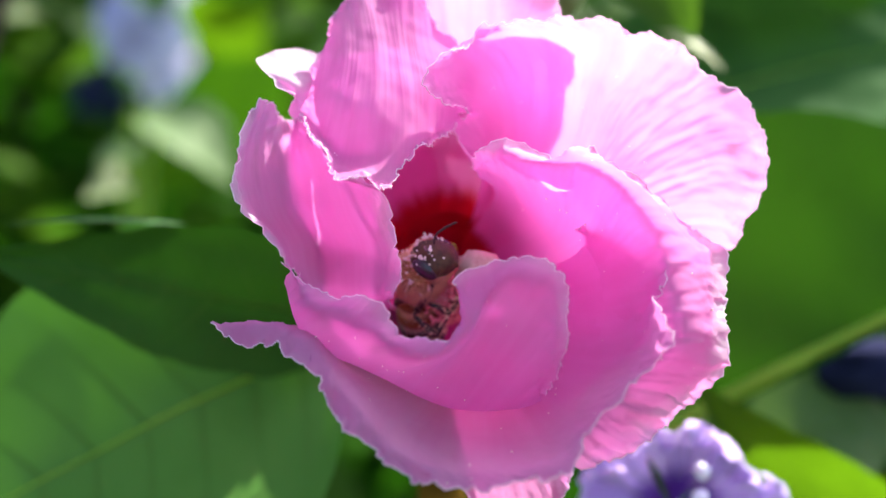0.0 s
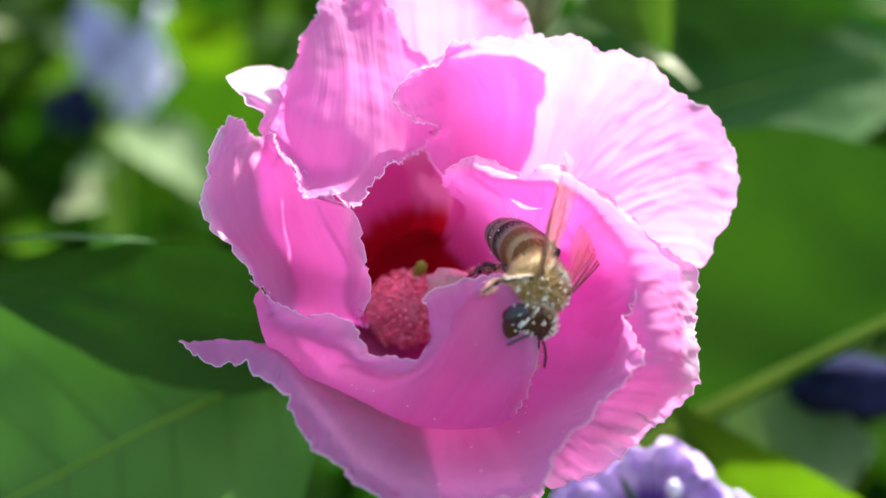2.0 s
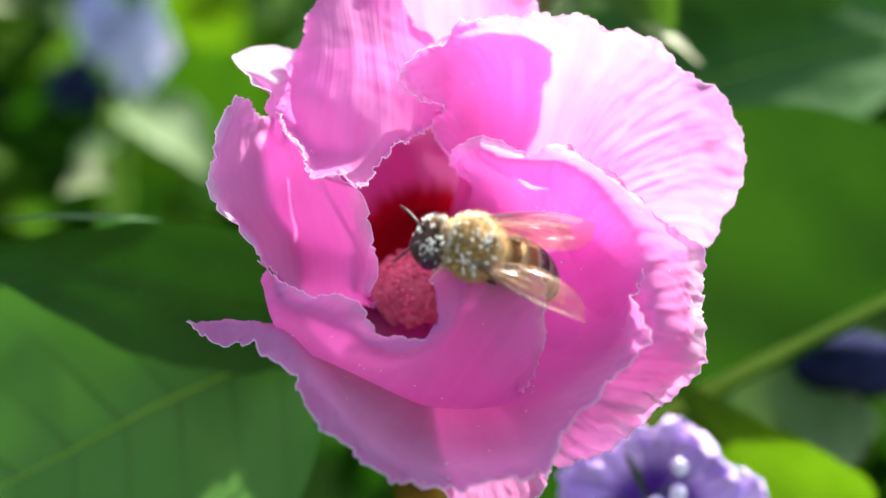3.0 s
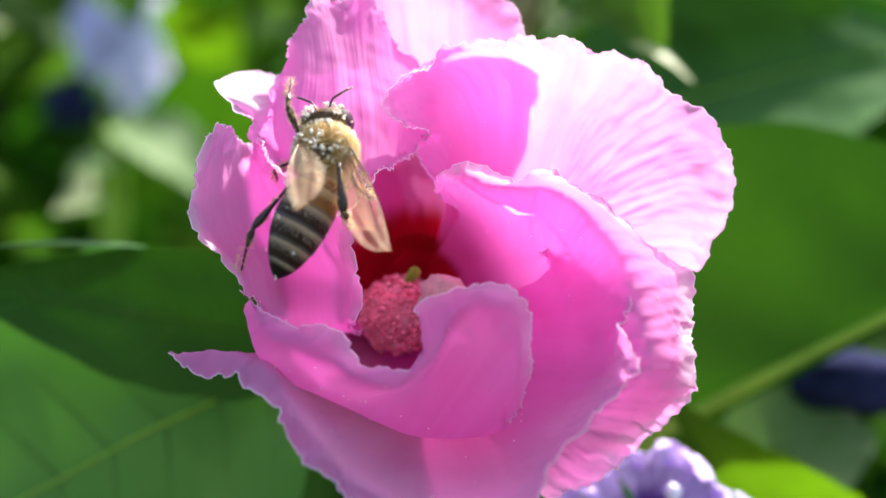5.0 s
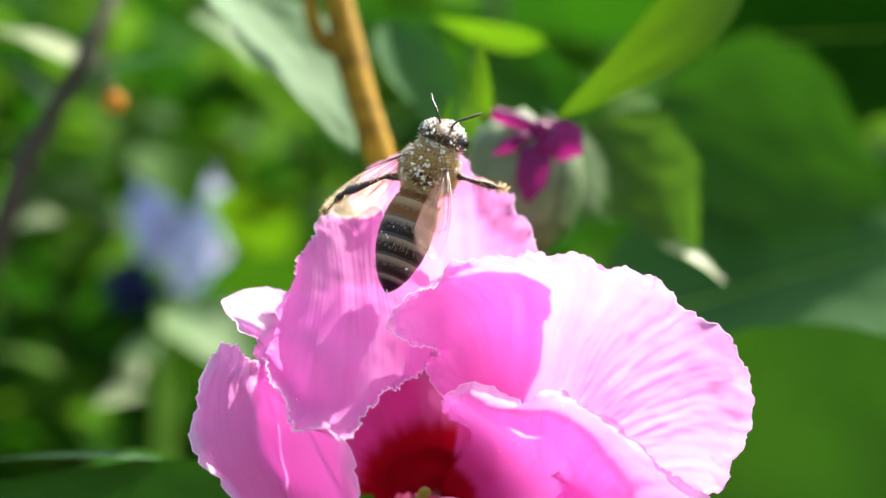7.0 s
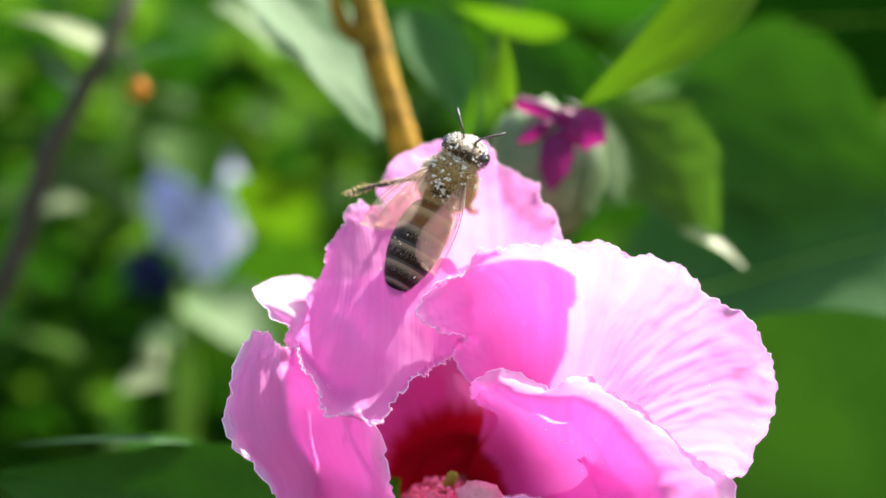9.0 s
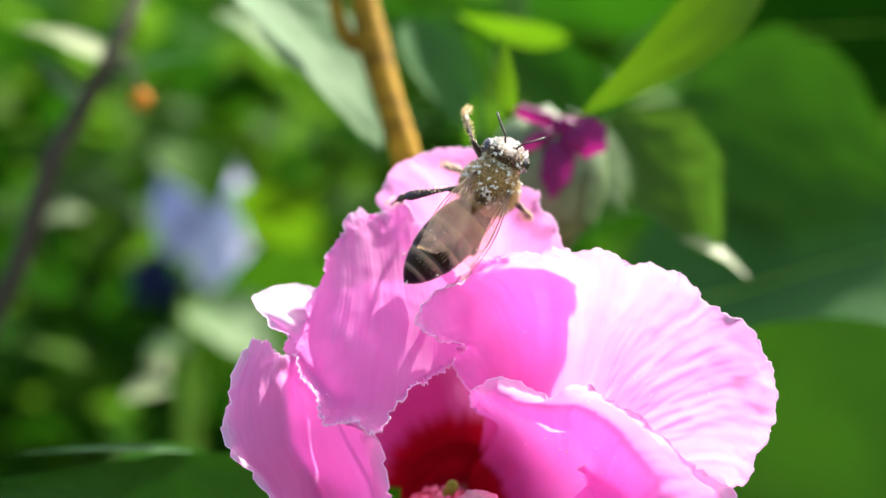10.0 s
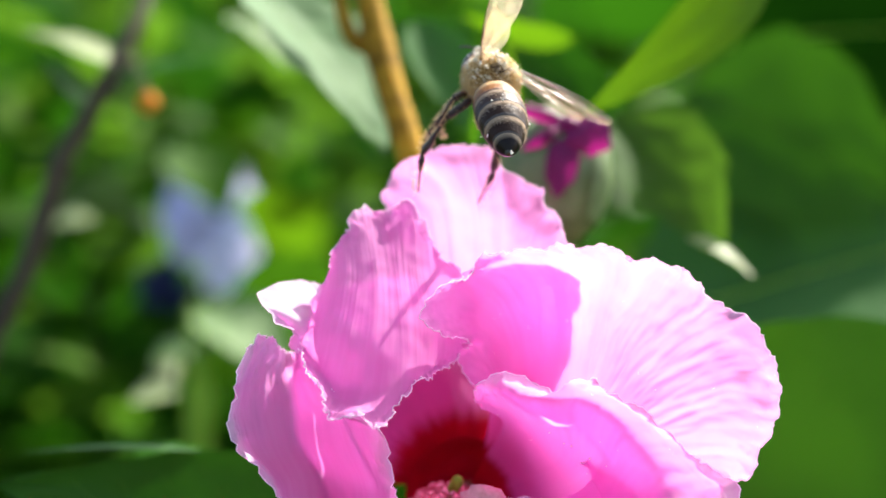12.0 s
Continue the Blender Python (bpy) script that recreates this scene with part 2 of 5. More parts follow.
plate_tip = plate("black_plate", (0.010, 0.007, 0.006), (0.28, 0.22, 0.16), 0.28, 0.28)
wing_film = membrane("wing_film")
wing_vein = solid("wing_vein", (0.10, 0.05, 0.02), (0.22, 0.11, 0.05), 0.4)
pollen_white = solid("pollen", (0.82, 0.77, 0.64), (0.95, 0.92, 0.84), 0.6, 3000.0)
pollen_mass = solid("packed_pollen", (0.60, 0.42, 0.25), (0.80, 0.62, 0.42), 0.7, 3000.0)

# ---- building helpers ----
MM = 0.001
origins = {}


def mm(p):
    return Vector(p) * MM


def thing(name, at, label, category, group="", kind=""):
    """An empty at a place of the garden frame, in millimetres, that carries its parts."""
    ob = new(name)
    ob.empty_display_size = 0.005
    ob.matrix_basis = garden @ Matrix.Translation(mm(at))
    origins[ob.name] = mm(at)
    return tagged(ob, label, category, group, kind)


def part(name, bm, material, parent, label="", smooth=True, kind=""):
    """One mesh under a thing or a part; its vertices are given in the garden frame."""
    at = origins[parent.name]
    bmesh.ops.translate(bm, vec=-at, verts=bm.verts)
    data = bpy.data.meshes.new(name)
    for f in bm.faces:
        f.smooth = smooth
    bm.to_mesh(data)
    bm.free()
    for m in (material if isinstance(material, (list, tuple)) else [material]):
        data.materials.append(m)
    ob = new(name, data)
    ob.parent = parent
    origins[ob.name] = at
    return tagged(ob, label, kind=kind)


def spline(points, n):
    """n points evenly along a smooth curve through the given ones."""
    p = [np.array(q, float) for q in points]
    p = [2 * p[0] - p[1], *p, 2 * p[-1] - p[-2]]
    fine = []
    for i in range(1, len(p) - 2):
        for s in np.linspace(0, 1, 12, endpoint=False):
            a, b, c, d = p[i - 1:i + 3]
            fine.append(0.5 * (2 * b + (c - a) * s + (2 * a - 5 * b + 4 * c - d) * s * s + (3 * b - a - 3 * c + d) * s ** 3))
    fine = np.array(fine + [p[-2]])
    run = np.r_[0, np.cumsum(np.linalg.norm(np.diff(fine[:, :3], axis=0), axis=1))]
    at = np.linspace(0, run[-1], n)
    return np.stack([np.interp(at, run, fine[:, k]) for k in range(fine.shape[1])], 1)


def sheet(grid, bm=None):
    """Quads over a grid of points, with u across and v along."""
    bm = bm or bmesh.new()
    uv = bm.loops.layers.uv.verify()
    nv, nu = len(grid), len(grid[0])
    v = [[bm.verts.new(mm(p)) for p in row] for row in grid]
    for j in range(nv - 1):
        for i in range(nu - 1):
            f = bm.faces.new((v[j][i], v[j][i + 1], v[j + 1][i + 1], v[j + 1][i]))
            for loop, (a, b) in zip(f.loops, ((i, j), (i + 1, j), (i + 1, j + 1), (i, j + 1))):
                loop[uv].uv = (a / (nu - 1), b / (nv - 1))
    return bm


def tube(points, sides=8, bm=None, flat=1.0):
    """A round bar through (x, y, z, radius) points, closed at both ends."""
    bm = bm or bmesh.new()
    rings = []
    for k, q in enumerate(points):
        a, b = points[max(k - 1, 0)], points[min(k + 1, len(points) - 1)]
        way = (Vector(b[:3]) - Vector(a[:3])).normalized()
        x = way.orthogonal().normalized()
        if rings:
            x = (last - way * last.dot(way)).normalized()
        last = x
        y = way.cross(x)
        rings.append([bm.verts.new(mm(Vector(q[:3]) + (x * math.cos(t) + y * flat * math.sin(t)) * q[3])) for t in (2 * math.pi * s / sides for s in range(sides))])
    for r, s in zip(rings, rings[1:]):
        for i in range(sides):
            bm.faces.new((r[i], r[(i + 1) % sides], s[(i + 1) % sides], s[i]))
    bm.faces.new(rings[0][::-1])
    bm.faces.new(rings[-1])
    return bm


def smooth_tube(points, n, sides=8, bm=None):
    return tube([tuple(q) for q in spline(points, n)], sides, bm)


def blob(centre, size, bm=None, detail=2, rough=0.0, scale=1.0):
    """A rounded lump with an uneven skin."""
    bm = bm or bmesh.new()
    made = bmesh.ops.create_icosphere(bm, subdivisions=detail, radius=1.0)["verts"]
    for v in made:
        k = 1 + rough * noise.noise(v.co * 2.3 * scale + Vector(centre))
        v.co = mm(Vector(centre) + Vector([c * s * k for c, s in zip(v.co, size)]))
    return bm

# ---- ground and distance ----


def ground():
    bm = bmesh.new()
    bmesh.ops.create_grid(bm, x_segments=60, y_segments=60, size=40)
    for v in bm.verts:
        v.co.z = 0.03 * noise.noise(v.co * 0.7)
    data = bpy.data.meshes.new("ground")
    bm.to_mesh(data)
    data.materials.append(soil)
    tagged(new("ground", data), "mossy brown garden soil under the bushes", "ground", kind="structure")


def foliage(bm, rng, count, box, size):
    """Loose leaves in a box of the garden frame: folded blades with pointed tips."""
    (x0, x1), (y0, y1), (z0, z1) = box
    for _ in range(count):
        c = Vector((rng.uniform(x0, x1), rng.uniform(y0, y1), rng.uniform(z0, z1)))
        s = rng.uniform(*size)
        turn = Euler((rng.uniform(-0.9, 0.5), rng.uniform(-0.6, 0.6), rng.uniform(0, 6.3))).to_matrix()
        w, up = s * rng.uniform(0.26, 0.4), s * 0.10
        pts = [(0, 0, 0), (s * 0.35, w, up), (s * 0.75, w * 0.6, up * 0.4), (s, 0, -up), (s * 0.75, -w * 0.6, up * 0.4), (s * 0.35, -w, up), (s * 0.4, 0, 0), (s * 0.75, 0, -up * 0.3)]
        v = [bm.verts.new(mm(c + turn @ Vector(p))) for p in pts]
        for f in ((0, 6, 1), (1, 6, 7, 2), (2, 7, 3), (3, 7, 4), (4, 7, 6, 5), (5, 6, 0)):
            bm.faces.new([v[k] for k in f])


def hedge():
    rng = random.Random(5)
    far_hedge = thing("garden_hedge", (0, 600, -900), "dense green garden hedge far out of focus", "hedge")
    for name, m, count, box, size in (
            ("foliage", leaf_mid, 1300, ((-900, 900), (520, 900), (-700, 230)), (40, 80)),
            ("foliage", leaf_dark, 1900, ((-700, 700), (400, 800), (-600, 230)), (40, 80)),
            ("foliage", leaf_far, 1000, ((-700, 700), (330, 700), (-500, 280)), (30, 60)),
            ("foliage", leaf_far, 300, ((-260, 160), (400, 520), (-100, 160)), (18, 38)),
            ("foliage", leaf_pale, 12, ((-260, 100), (400, 500), (-100, 160)), (14, 26)),
            ("foliage", leaf_lime, 70, ((-500, 500), (300, 520), (-350, 260)), (24, 50)),
            ("foliage", leaf_pale, 70, ((-500, 500), (280, 520), (-350, 260)), (20, 44))):
        bm = bmesh.new()
        foliage(bm, rng, count, box, size)
        part(name, bm, m, far_hedge, kind="stuff")
    for k in range(9):
        x = -600 + 150 * k + rng.uniform(-40, 40)
        part("trunk", smooth_tube([(x, 640, -960, 12), (x + 20, 620, -400, 9), (x - 30, 600, 0, 6), (x + 30, 620, 500, 3)], 14), bark_dark, far_hedge)
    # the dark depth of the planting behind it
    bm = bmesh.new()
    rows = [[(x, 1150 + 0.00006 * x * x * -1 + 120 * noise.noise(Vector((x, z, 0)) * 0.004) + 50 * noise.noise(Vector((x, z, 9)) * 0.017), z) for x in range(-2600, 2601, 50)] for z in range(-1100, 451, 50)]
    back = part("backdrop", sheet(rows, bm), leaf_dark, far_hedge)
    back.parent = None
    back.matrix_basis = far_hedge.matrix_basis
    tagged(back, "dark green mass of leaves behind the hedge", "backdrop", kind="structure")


# ---- the pink flower ----
flower = thing("hibiscus_flower", (0.6, 30.0, -2.0), "half-open pink hibiscus flower with frilled petals and a crimson throat", "flower")


def petal(label, *rows, frill=0.35, crinkle=0.0, both=False, sides=False, furrow=0.10, lip=0.14, sun_from=0.82, across=240, along=100):
    """A petal lofted from its base row to its free margin, which is ragged and rippled."""
    lines = [spline(r, across) for r in rows]
    cols = [spline([line[i] for line in lines], along) for i in range(across)]
    grid = [[Vector(cols[i][j]) for i in range(across)] for j in range(along)]
    sun_rim = [0.0] * (along * across)
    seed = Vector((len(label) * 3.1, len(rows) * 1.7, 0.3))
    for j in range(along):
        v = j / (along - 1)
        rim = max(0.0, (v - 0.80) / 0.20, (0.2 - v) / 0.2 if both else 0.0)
        for i in range(across):
            p = grid[j][i]
            here = p * 0.55 + seed
            side = max(0.0, (abs(2 * i / (across - 1) - 1) - 1 + lip) / lip) if sides and v > 0.3 else 0.0
            wave = 0.30 * noise.noise(p * 0.22 + seed) + 0.10 * noise.noise(p * 0.8 + seed)
            c = i * 130 / across
            fold = noise.noise(Vector((c * 0.5, j * 0.10, 0)) + seed) + 0.6 * noise.noise(Vector((c * 0.25 + j * 0.1, j * 0.16, 3)) + seed) + 0.45 * noise.noise(Vector((c * 0.9 - j * 0.08, j * 0.3, 5)) + seed)
            wave += furrow * (1.5 * noise.noise(Vector((c * 0.13, j * 0.016, 7)) + seed) + 0.3 * noise.noise(Vector((c * 0.42, j * 0.03, 2)) + seed)) * min(1.0, v * 2.5)
            wave += crinkle * fold * min(1.0, max(0.0, (v - 0.5) / 0.25))
            shift = Vector((noise.noise(here), noise.noise(here + Vector((9, 0, 0))), noise.noise(here + Vector((0, 9, 0)))))
            small = Vector((noise.noise(here * 3.1), 0, noise.noise(here * 3.1 + Vector((5, 5, 0))))) + 0.6 * Vector((noise.noise(here * 7.7), 0, noise.noise(here * 7.7 + Vector((5, 5, 0)))))
            # how much painted sunlight whitens the rim here
            sun_rim[j * across + i] = max((rim - sun_from) * 2.2, (side - 0.5) * 1.6, 0.0) * (1.0 + 0.9 * noise.noise(here * 1.3))
            grid[j][i] = p + Vector((0, wave, 0)) + (shift * frill + small * 0.8 * frill) * max(rim, side) ** 2
    bm = sheet(grid)
    bm.faces.ensure_lookup_table()
    blade = len(bm.faces)
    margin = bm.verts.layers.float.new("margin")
    for v, much in zip(bm.verts, sun_rim):
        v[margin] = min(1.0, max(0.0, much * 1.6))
    lines = [grid[-1]] + ([grid[0]] if both else [])
    if sides:
        lines += [[row[k] for row in grid[along * 2 // 5 * (not both):]] for k in (0, -1)]
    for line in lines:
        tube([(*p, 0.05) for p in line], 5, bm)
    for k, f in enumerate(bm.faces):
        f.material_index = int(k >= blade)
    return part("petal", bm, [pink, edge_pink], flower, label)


def build_flower():
    petal("broad front petal with a ragged lower margin",
          [(0.3, 30.0, -2.6), (0.9, 30.0, -3.2), (1.7, 30.0, -3.2), (1.9, 30.0, -2.6)],
          [(-8.6, 14.0, -6.0), (-4.9, 14.0, -8.4), (0.8, 16.0, -10.0), (5.6, 18.0, -8.7), (7.6, 18.0, -4.8), (7.1, 18.0, -1.9)],
          [(-11.6, 7.0, -5.9), (-9.7, 6.0, -7.4), (-6.2, 5.5, -9.5), (-1.0, 6.0, -11.8), (2.9, 6.0, -12.7), (6.4, 6.0, -12.2), (9.0, 6.0, -10.4), (11.2, 7.0, -7.0), (11.3, 7.5, -3.5), (9.7, 9.5, -0.9)],
          [(-16.2, 3.0, -5.4), (-10.5, 1.0, -5.8), (-7.3, -3.0, -8.7), (-3.3, -5.0, -12.8), (0.6, -6.0, -14.6), (4.5, -6.0, -14.4), (7.6, -5.0, -13.6), (10.6, -3.0, -10.3), (13.5, -2.0, -7.2), (14.3, 0.5, -4.1), (13.4, 3.2, -1.2), (11.2, 7.0, 0.5)],
          [(-17.1, 2.0, -5.6), (-14.7, 1.0, -7.1), (-11.9, -1.0, -6.7), (-11.2, -2.0, -7.8), (-9.3, -3.0, -8.6), (-7.2, -5.0, -11.5), (-5.6, -6.0, -12.9), (-2.4, -7.0, -15.2), (-0.5, -8.0, -15.7), (1.7, -8.0, -16.0), (3.2, -8.0, -16.1), (4.8, -8.0, -15.4), (7.8, -8.0, -15.3), (8.9, -8.0, -14.3), (9.8, -7.0, -12.9), (12.4, -6.0, -10.0), (14.3, -5.0, -8.1), (15.8, -5.5, -6.2), (15.0, -4.0, -4.2), (15.5, -2.5, -1.8), (14.6, 0.0, 0.7), (12.7, 3.0, 1.6), (10.1, 7.0, 1.7)],
          frill=0.45, furrow=0.08, sun_from=0.93)
    petal("inner petal curling over the throat",
          [(0.1, 30.0, -3.2), (0.6, 30.0, -3.7), (1.1, 30.0, -3.4)],
          [(-3.9, 14.0, -9.3), (0.7, 14.0, -10.3), (4.5, 14.0, -9.8)],
          [(-11.4, 5.0, -3.4), (-10.0, 4.0, -7.0), (-6.1, 3.5, -9.0), (-1.0, 4.0, -11.3), (2.8, 4.0, -12.2), (5.8, 4.0, -12.0), (7.1, 4.0, -11.3)],
          [(-11.3, 1.6, -1.6), (-9.9, -0.8, -4.0), (-7.8, -1.6, -5.2), (-5.4, -2.3, -6.0), (-3.3, -2.8, -7.3), (-1.0, -3.0, -7.9), (1.8, -3.2, -6.3), (3.0, -2.8, -3.9), (4.6, -2.8, -2.8), (6.6, -3.1, -3.9), (7.4, -3.5, -6.3), (7.2, -2.6, -8.7), (7.0, 0.0, -10.6)],
          [(-11.9, 2.0, -1.1), (-9.9, 0.6, -2.6), (-7.9, -0.4, -3.5), (-5.8, -1.2, -3.3), (-4.2, -1.7, -4.2), (-2.9, -2.2, -6.1), (-1.6, -2.6, -6.4), (0.4, -3.0, -6.2), (1.5, -3.0, -4.7), (1.6, -2.5, -3.6), (0.8, -2.0, -2.3), (1.6, -2.0, -1.5), (3.5, -2.0, -1.0), (5.9, -2.2, -0.4), (7.6, -2.5, -1.0), (8.5, -3.0, -2.1), (8.7, -3.2, -3.9), (8.8, -3.2, -5.9), (8.4, -2.5, -8.4), (7.4, 0.0, -10.6)],
          frill=0.3, furrow=0.06, sun_from=0.86)
    # its wide white rim is sunlight put into the colour
    petal("petal with its margin rolled outwards",
          [(0.9, 30.0, -1.6), (1.7, 30.0, -2.1), (1.9, 30.0, -3.2)],
          [(2.3, 25.0, 1.2), (4.8, 22.5, -0.2), (6.0, 21.5, -3.9), (4.8, 22.0, -8.0), (1.8, 24.0, -9.1)],
          [(4.3, 15.0, 4.5), (7.0, 12.5, 2.8), (10.3, 9.0, 0.6), (12.0, 6.0, -3.4), (11.9, 5.0, -6.9), (9.4, 6.0, -11.3), (6.9, 8.0, -13.3)],
          [(2.7, 8.0, 5.8), (4.1, 4.0, 6.7), (6.1, 1.0, 6.1), (8.5, 0.0, 5.7), (10.1, 0.0, 5.8), (12.0, -1.0, 4.7), (13.5, -2.0, 2.9), (15.1, -2.0, 0.4), (16.0, -3.0, -2.3), (16.4, -4.0, -4.7), (16.0, -4.0, -7.0), (13.5, -2.0, -10.0), (11.3, 0.0, -13.1), (9.0, 2.0, -15.0)],
          [(2.4, 8.0, 6.3), (2.8, 5.0, 7.7), (5.0, 4.0, 8.1), (7.1, 3.5, 7.3), (8.9, 3.0, 6.3), (10.2, 4.0, 7.9), (12.5, 4.5, 6.6), (14.5, 5.0, 5.5), (16.2, 5.0, 4.2), (19.5, 5.0, 1.1), (21.2, 5.0, -0.2), (21.0, 3.5, -3.4), (20.9, 1.0, -6.6), (20.7, 1.0, -8.9), (17.1, 0.0, -11.9), (13.0, 0.0, -15.1), (10.0, 1.0, -16.1)],
          frill=0.4, crinkle=0.23, furrow=0.08, sun_from=0.66)
    petal("wide sunlit petal with crinkled folds",
          [(0.9, 30.0, -1.6), (1.7, 30.0, -1.3), (2.2, 30.0, -1.8)],
          [(2.4, 25.0, 2.1), (4.4, 24.0, 2.6), (6.8, 22.0, 2.1), (8.8, 22.0, 0.1), (9.6, 22.0, -2.0)],
          [(3.2, 17.0, 5.3), (4.7, 19.0, 7.9), (8.0, 17.5, 8.7), (11.2, 15.5, 7.2), (12.9, 14.0, 4.7), (13.9, 14.0, 2.4), (14.6, 14.8, -1.2)],
          [(3.1, 14.0, 6.1), (3.1, 14.0, 8.9), (4.5, 15.0, 12.8), (7.9, 15.5, 14.8), (10.6, 14.0, 14.1), (13.7, 13.0, 12.1), (15.9, 12.0, 8.8), (16.3, 11.5, 5.5), (15.9, 12.0, 2.8), (16.8, 13.2, -1.0)],
          [(2.8, 12.0, 6.3), (1.4, 12.0, 8.8), (1.9, 12.0, 10.9), (2.4, 10.0, 11.3), (2.1, 10.0, 13.1), (2.3, 10.0, 15.4), (3.5, 11.0, 17.1), (6.2, 11.5, 17.4), (10.3, 11.0, 17.1), (13.9, 10.3, 16.7), (16.5, 9.7, 16.0), (19.0, 9.3, 14.8), (20.6, 9.0, 12.8), (21.4, 8.9, 10.1), (21.6, 9.0, 7.0), (21.3, 9.6, 4.1), (21.0, 11.0, 1.6), (20.0, 12.6, -1.0)],
          [(2.6, 11.0, 6.4), (0.9, 11.0, 9.2), (0.7, 11.0, 10.6), (2.1, 8.0, 10.7), (0.3, 6.0, 11.1), (-1.2, 4.0, 12.0), (-1.5, 4.0, 13.3), (0.3, 5.0, 15.0), (2.3, 7.0, 16.0), (2.9, 8.0, 17.6), (5.1, 8.0, 17.9), (9.6, 8.0, 18.1), (13.1, 8.0, 18.1), (14.5, 8.6, 16.9), (17.2, 8.6, 16.8), (19.5, 8.7, 15.7), (20.6, 8.6, 13.9), (23.4, 8.5, 12.3), (24.9, 8.3, 9.8), (25.8, 8.2, 7.2), (25.2, 8.6, 4.5), (24.3, 9.6, 2.3), (23.5, 10.8, -0.0), (22.2, 12.0, -0.2), (20.4, 13.0, -1.6)],
          frill=0.4, crinkle=0.18, furrow=0.06)
    petal("petal folded towards the throat",
          [(-11.0, 5.5, 10.2), (-10.2, 3.5, 8.6), (-8.7, 1.5, 7.3), (-8.0, 0.5, 5.6), (-7.4, -0.5, 4.9), (-5.9, -0.5, 5.3), (-5.1, 0.0, 4.8), (-3.9, 1.0, 4.4), (-3.3, 2.5, 5.9), (-1.9, 4.0, 7.6), (0.3, 9.0, 9.0), (1.6, 11.0, 10.9)],
          [(-11.0, 8.0, 10.5), (-9.7, 6.0, 9.2), (-7.9, 4.0, 7.3), (-5.2, 3.0, 6.6), (-2.7, 4.0, 7.6), (-0.6, 8.0, 9.6), (2.2, 11.3, 12.0)],
          [(-10.6, 8.0, 12.2), (-8.9, 6.0, 11.8), (-6.1, 4.0, 11.1), (-3.6, 5.0, 11.7), (-1.5, 7.0, 12.8), (-0.2, 9.0, 13.9), (2.2, 11.6, 14.4)],
          [(-10.0, 9.0, 14.8), (-8.2, 8.0, 15.6), (-5.5, 8.0, 16.0), (-2.9, 9.0, 16.6), (-0.6, 11.0, 16.8), (1.0, 12.4, 17.0)],
          [(-9.4, 10.0, 16.5), (-8.8, 10.0, 18.6), (-8.1, 10.0, 19.7), (-6.9, 11.0, 21.6), (-5.9, 12.0, 22.1), (-4.8, 12.0, 21.9), (-3.4, 12.0, 22.4), (-1.8, 12.0, 20.9), (-1.1, 12.0, 18.9), (0.2, 12.6, 17.2)],
          frill=0.5, both=True, sides=True, furrow=0.11)
    petal("tall back petal",
          [(0.6, 31.0, -0.5), (1.1, 31.0, -0.2), (1.7, 31.0, -0.5)],
          [(-5.0, 29.0, 0.1), (-1.3, 30.0, 0.6), (3.5, 30.0, 0.6), (7.6, 27.0, 1.1)],
          [(-6.4, 25.0, 5.7), (-2.3, 27.0, 7.4), (3.4, 26.0, 7.3), (7.3, 21.0, 7.5), (9.3, 18.8, 8.1)],
          [(-3.2, 20.0, 12.4), (-0.7, 21.0, 15.0), (2.8, 19.5, 15.3), (7.0, 16.8, 14.0), (10.8, 16.3, 11.5)],
          [(-2.4, 18.0, 18.5), (-2.1, 17.5, 21.8), (0.8, 17.0, 23.1), (4.1, 16.2, 21.1), (7.3, 14.0, 17.8), (11.1, 15.2, 14.7)],
          [(-3.3, 17.0, 18.8), (-4.7, 16.5, 22.1), (-5.7, 16.0, 23.6), (-5.0, 16.0, 24.9), (-4.0, 16.0, 26.5), (-1.7, 16.0, 27.4), (0.6, 16.0, 27.9), (3.3, 16.0, 27.7), (4.9, 15.5, 25.7), (6.1, 15.5, 25.0), (7.9, 15.0, 23.8), (8.1, 14.5, 22.3), (9.2, 14.0, 21.5), (9.6, 13.0, 19.1), (10.7, 13.0, 16.8), (11.5, 14.8, 14.7)],
          frill=0.3, furrow=0.13)
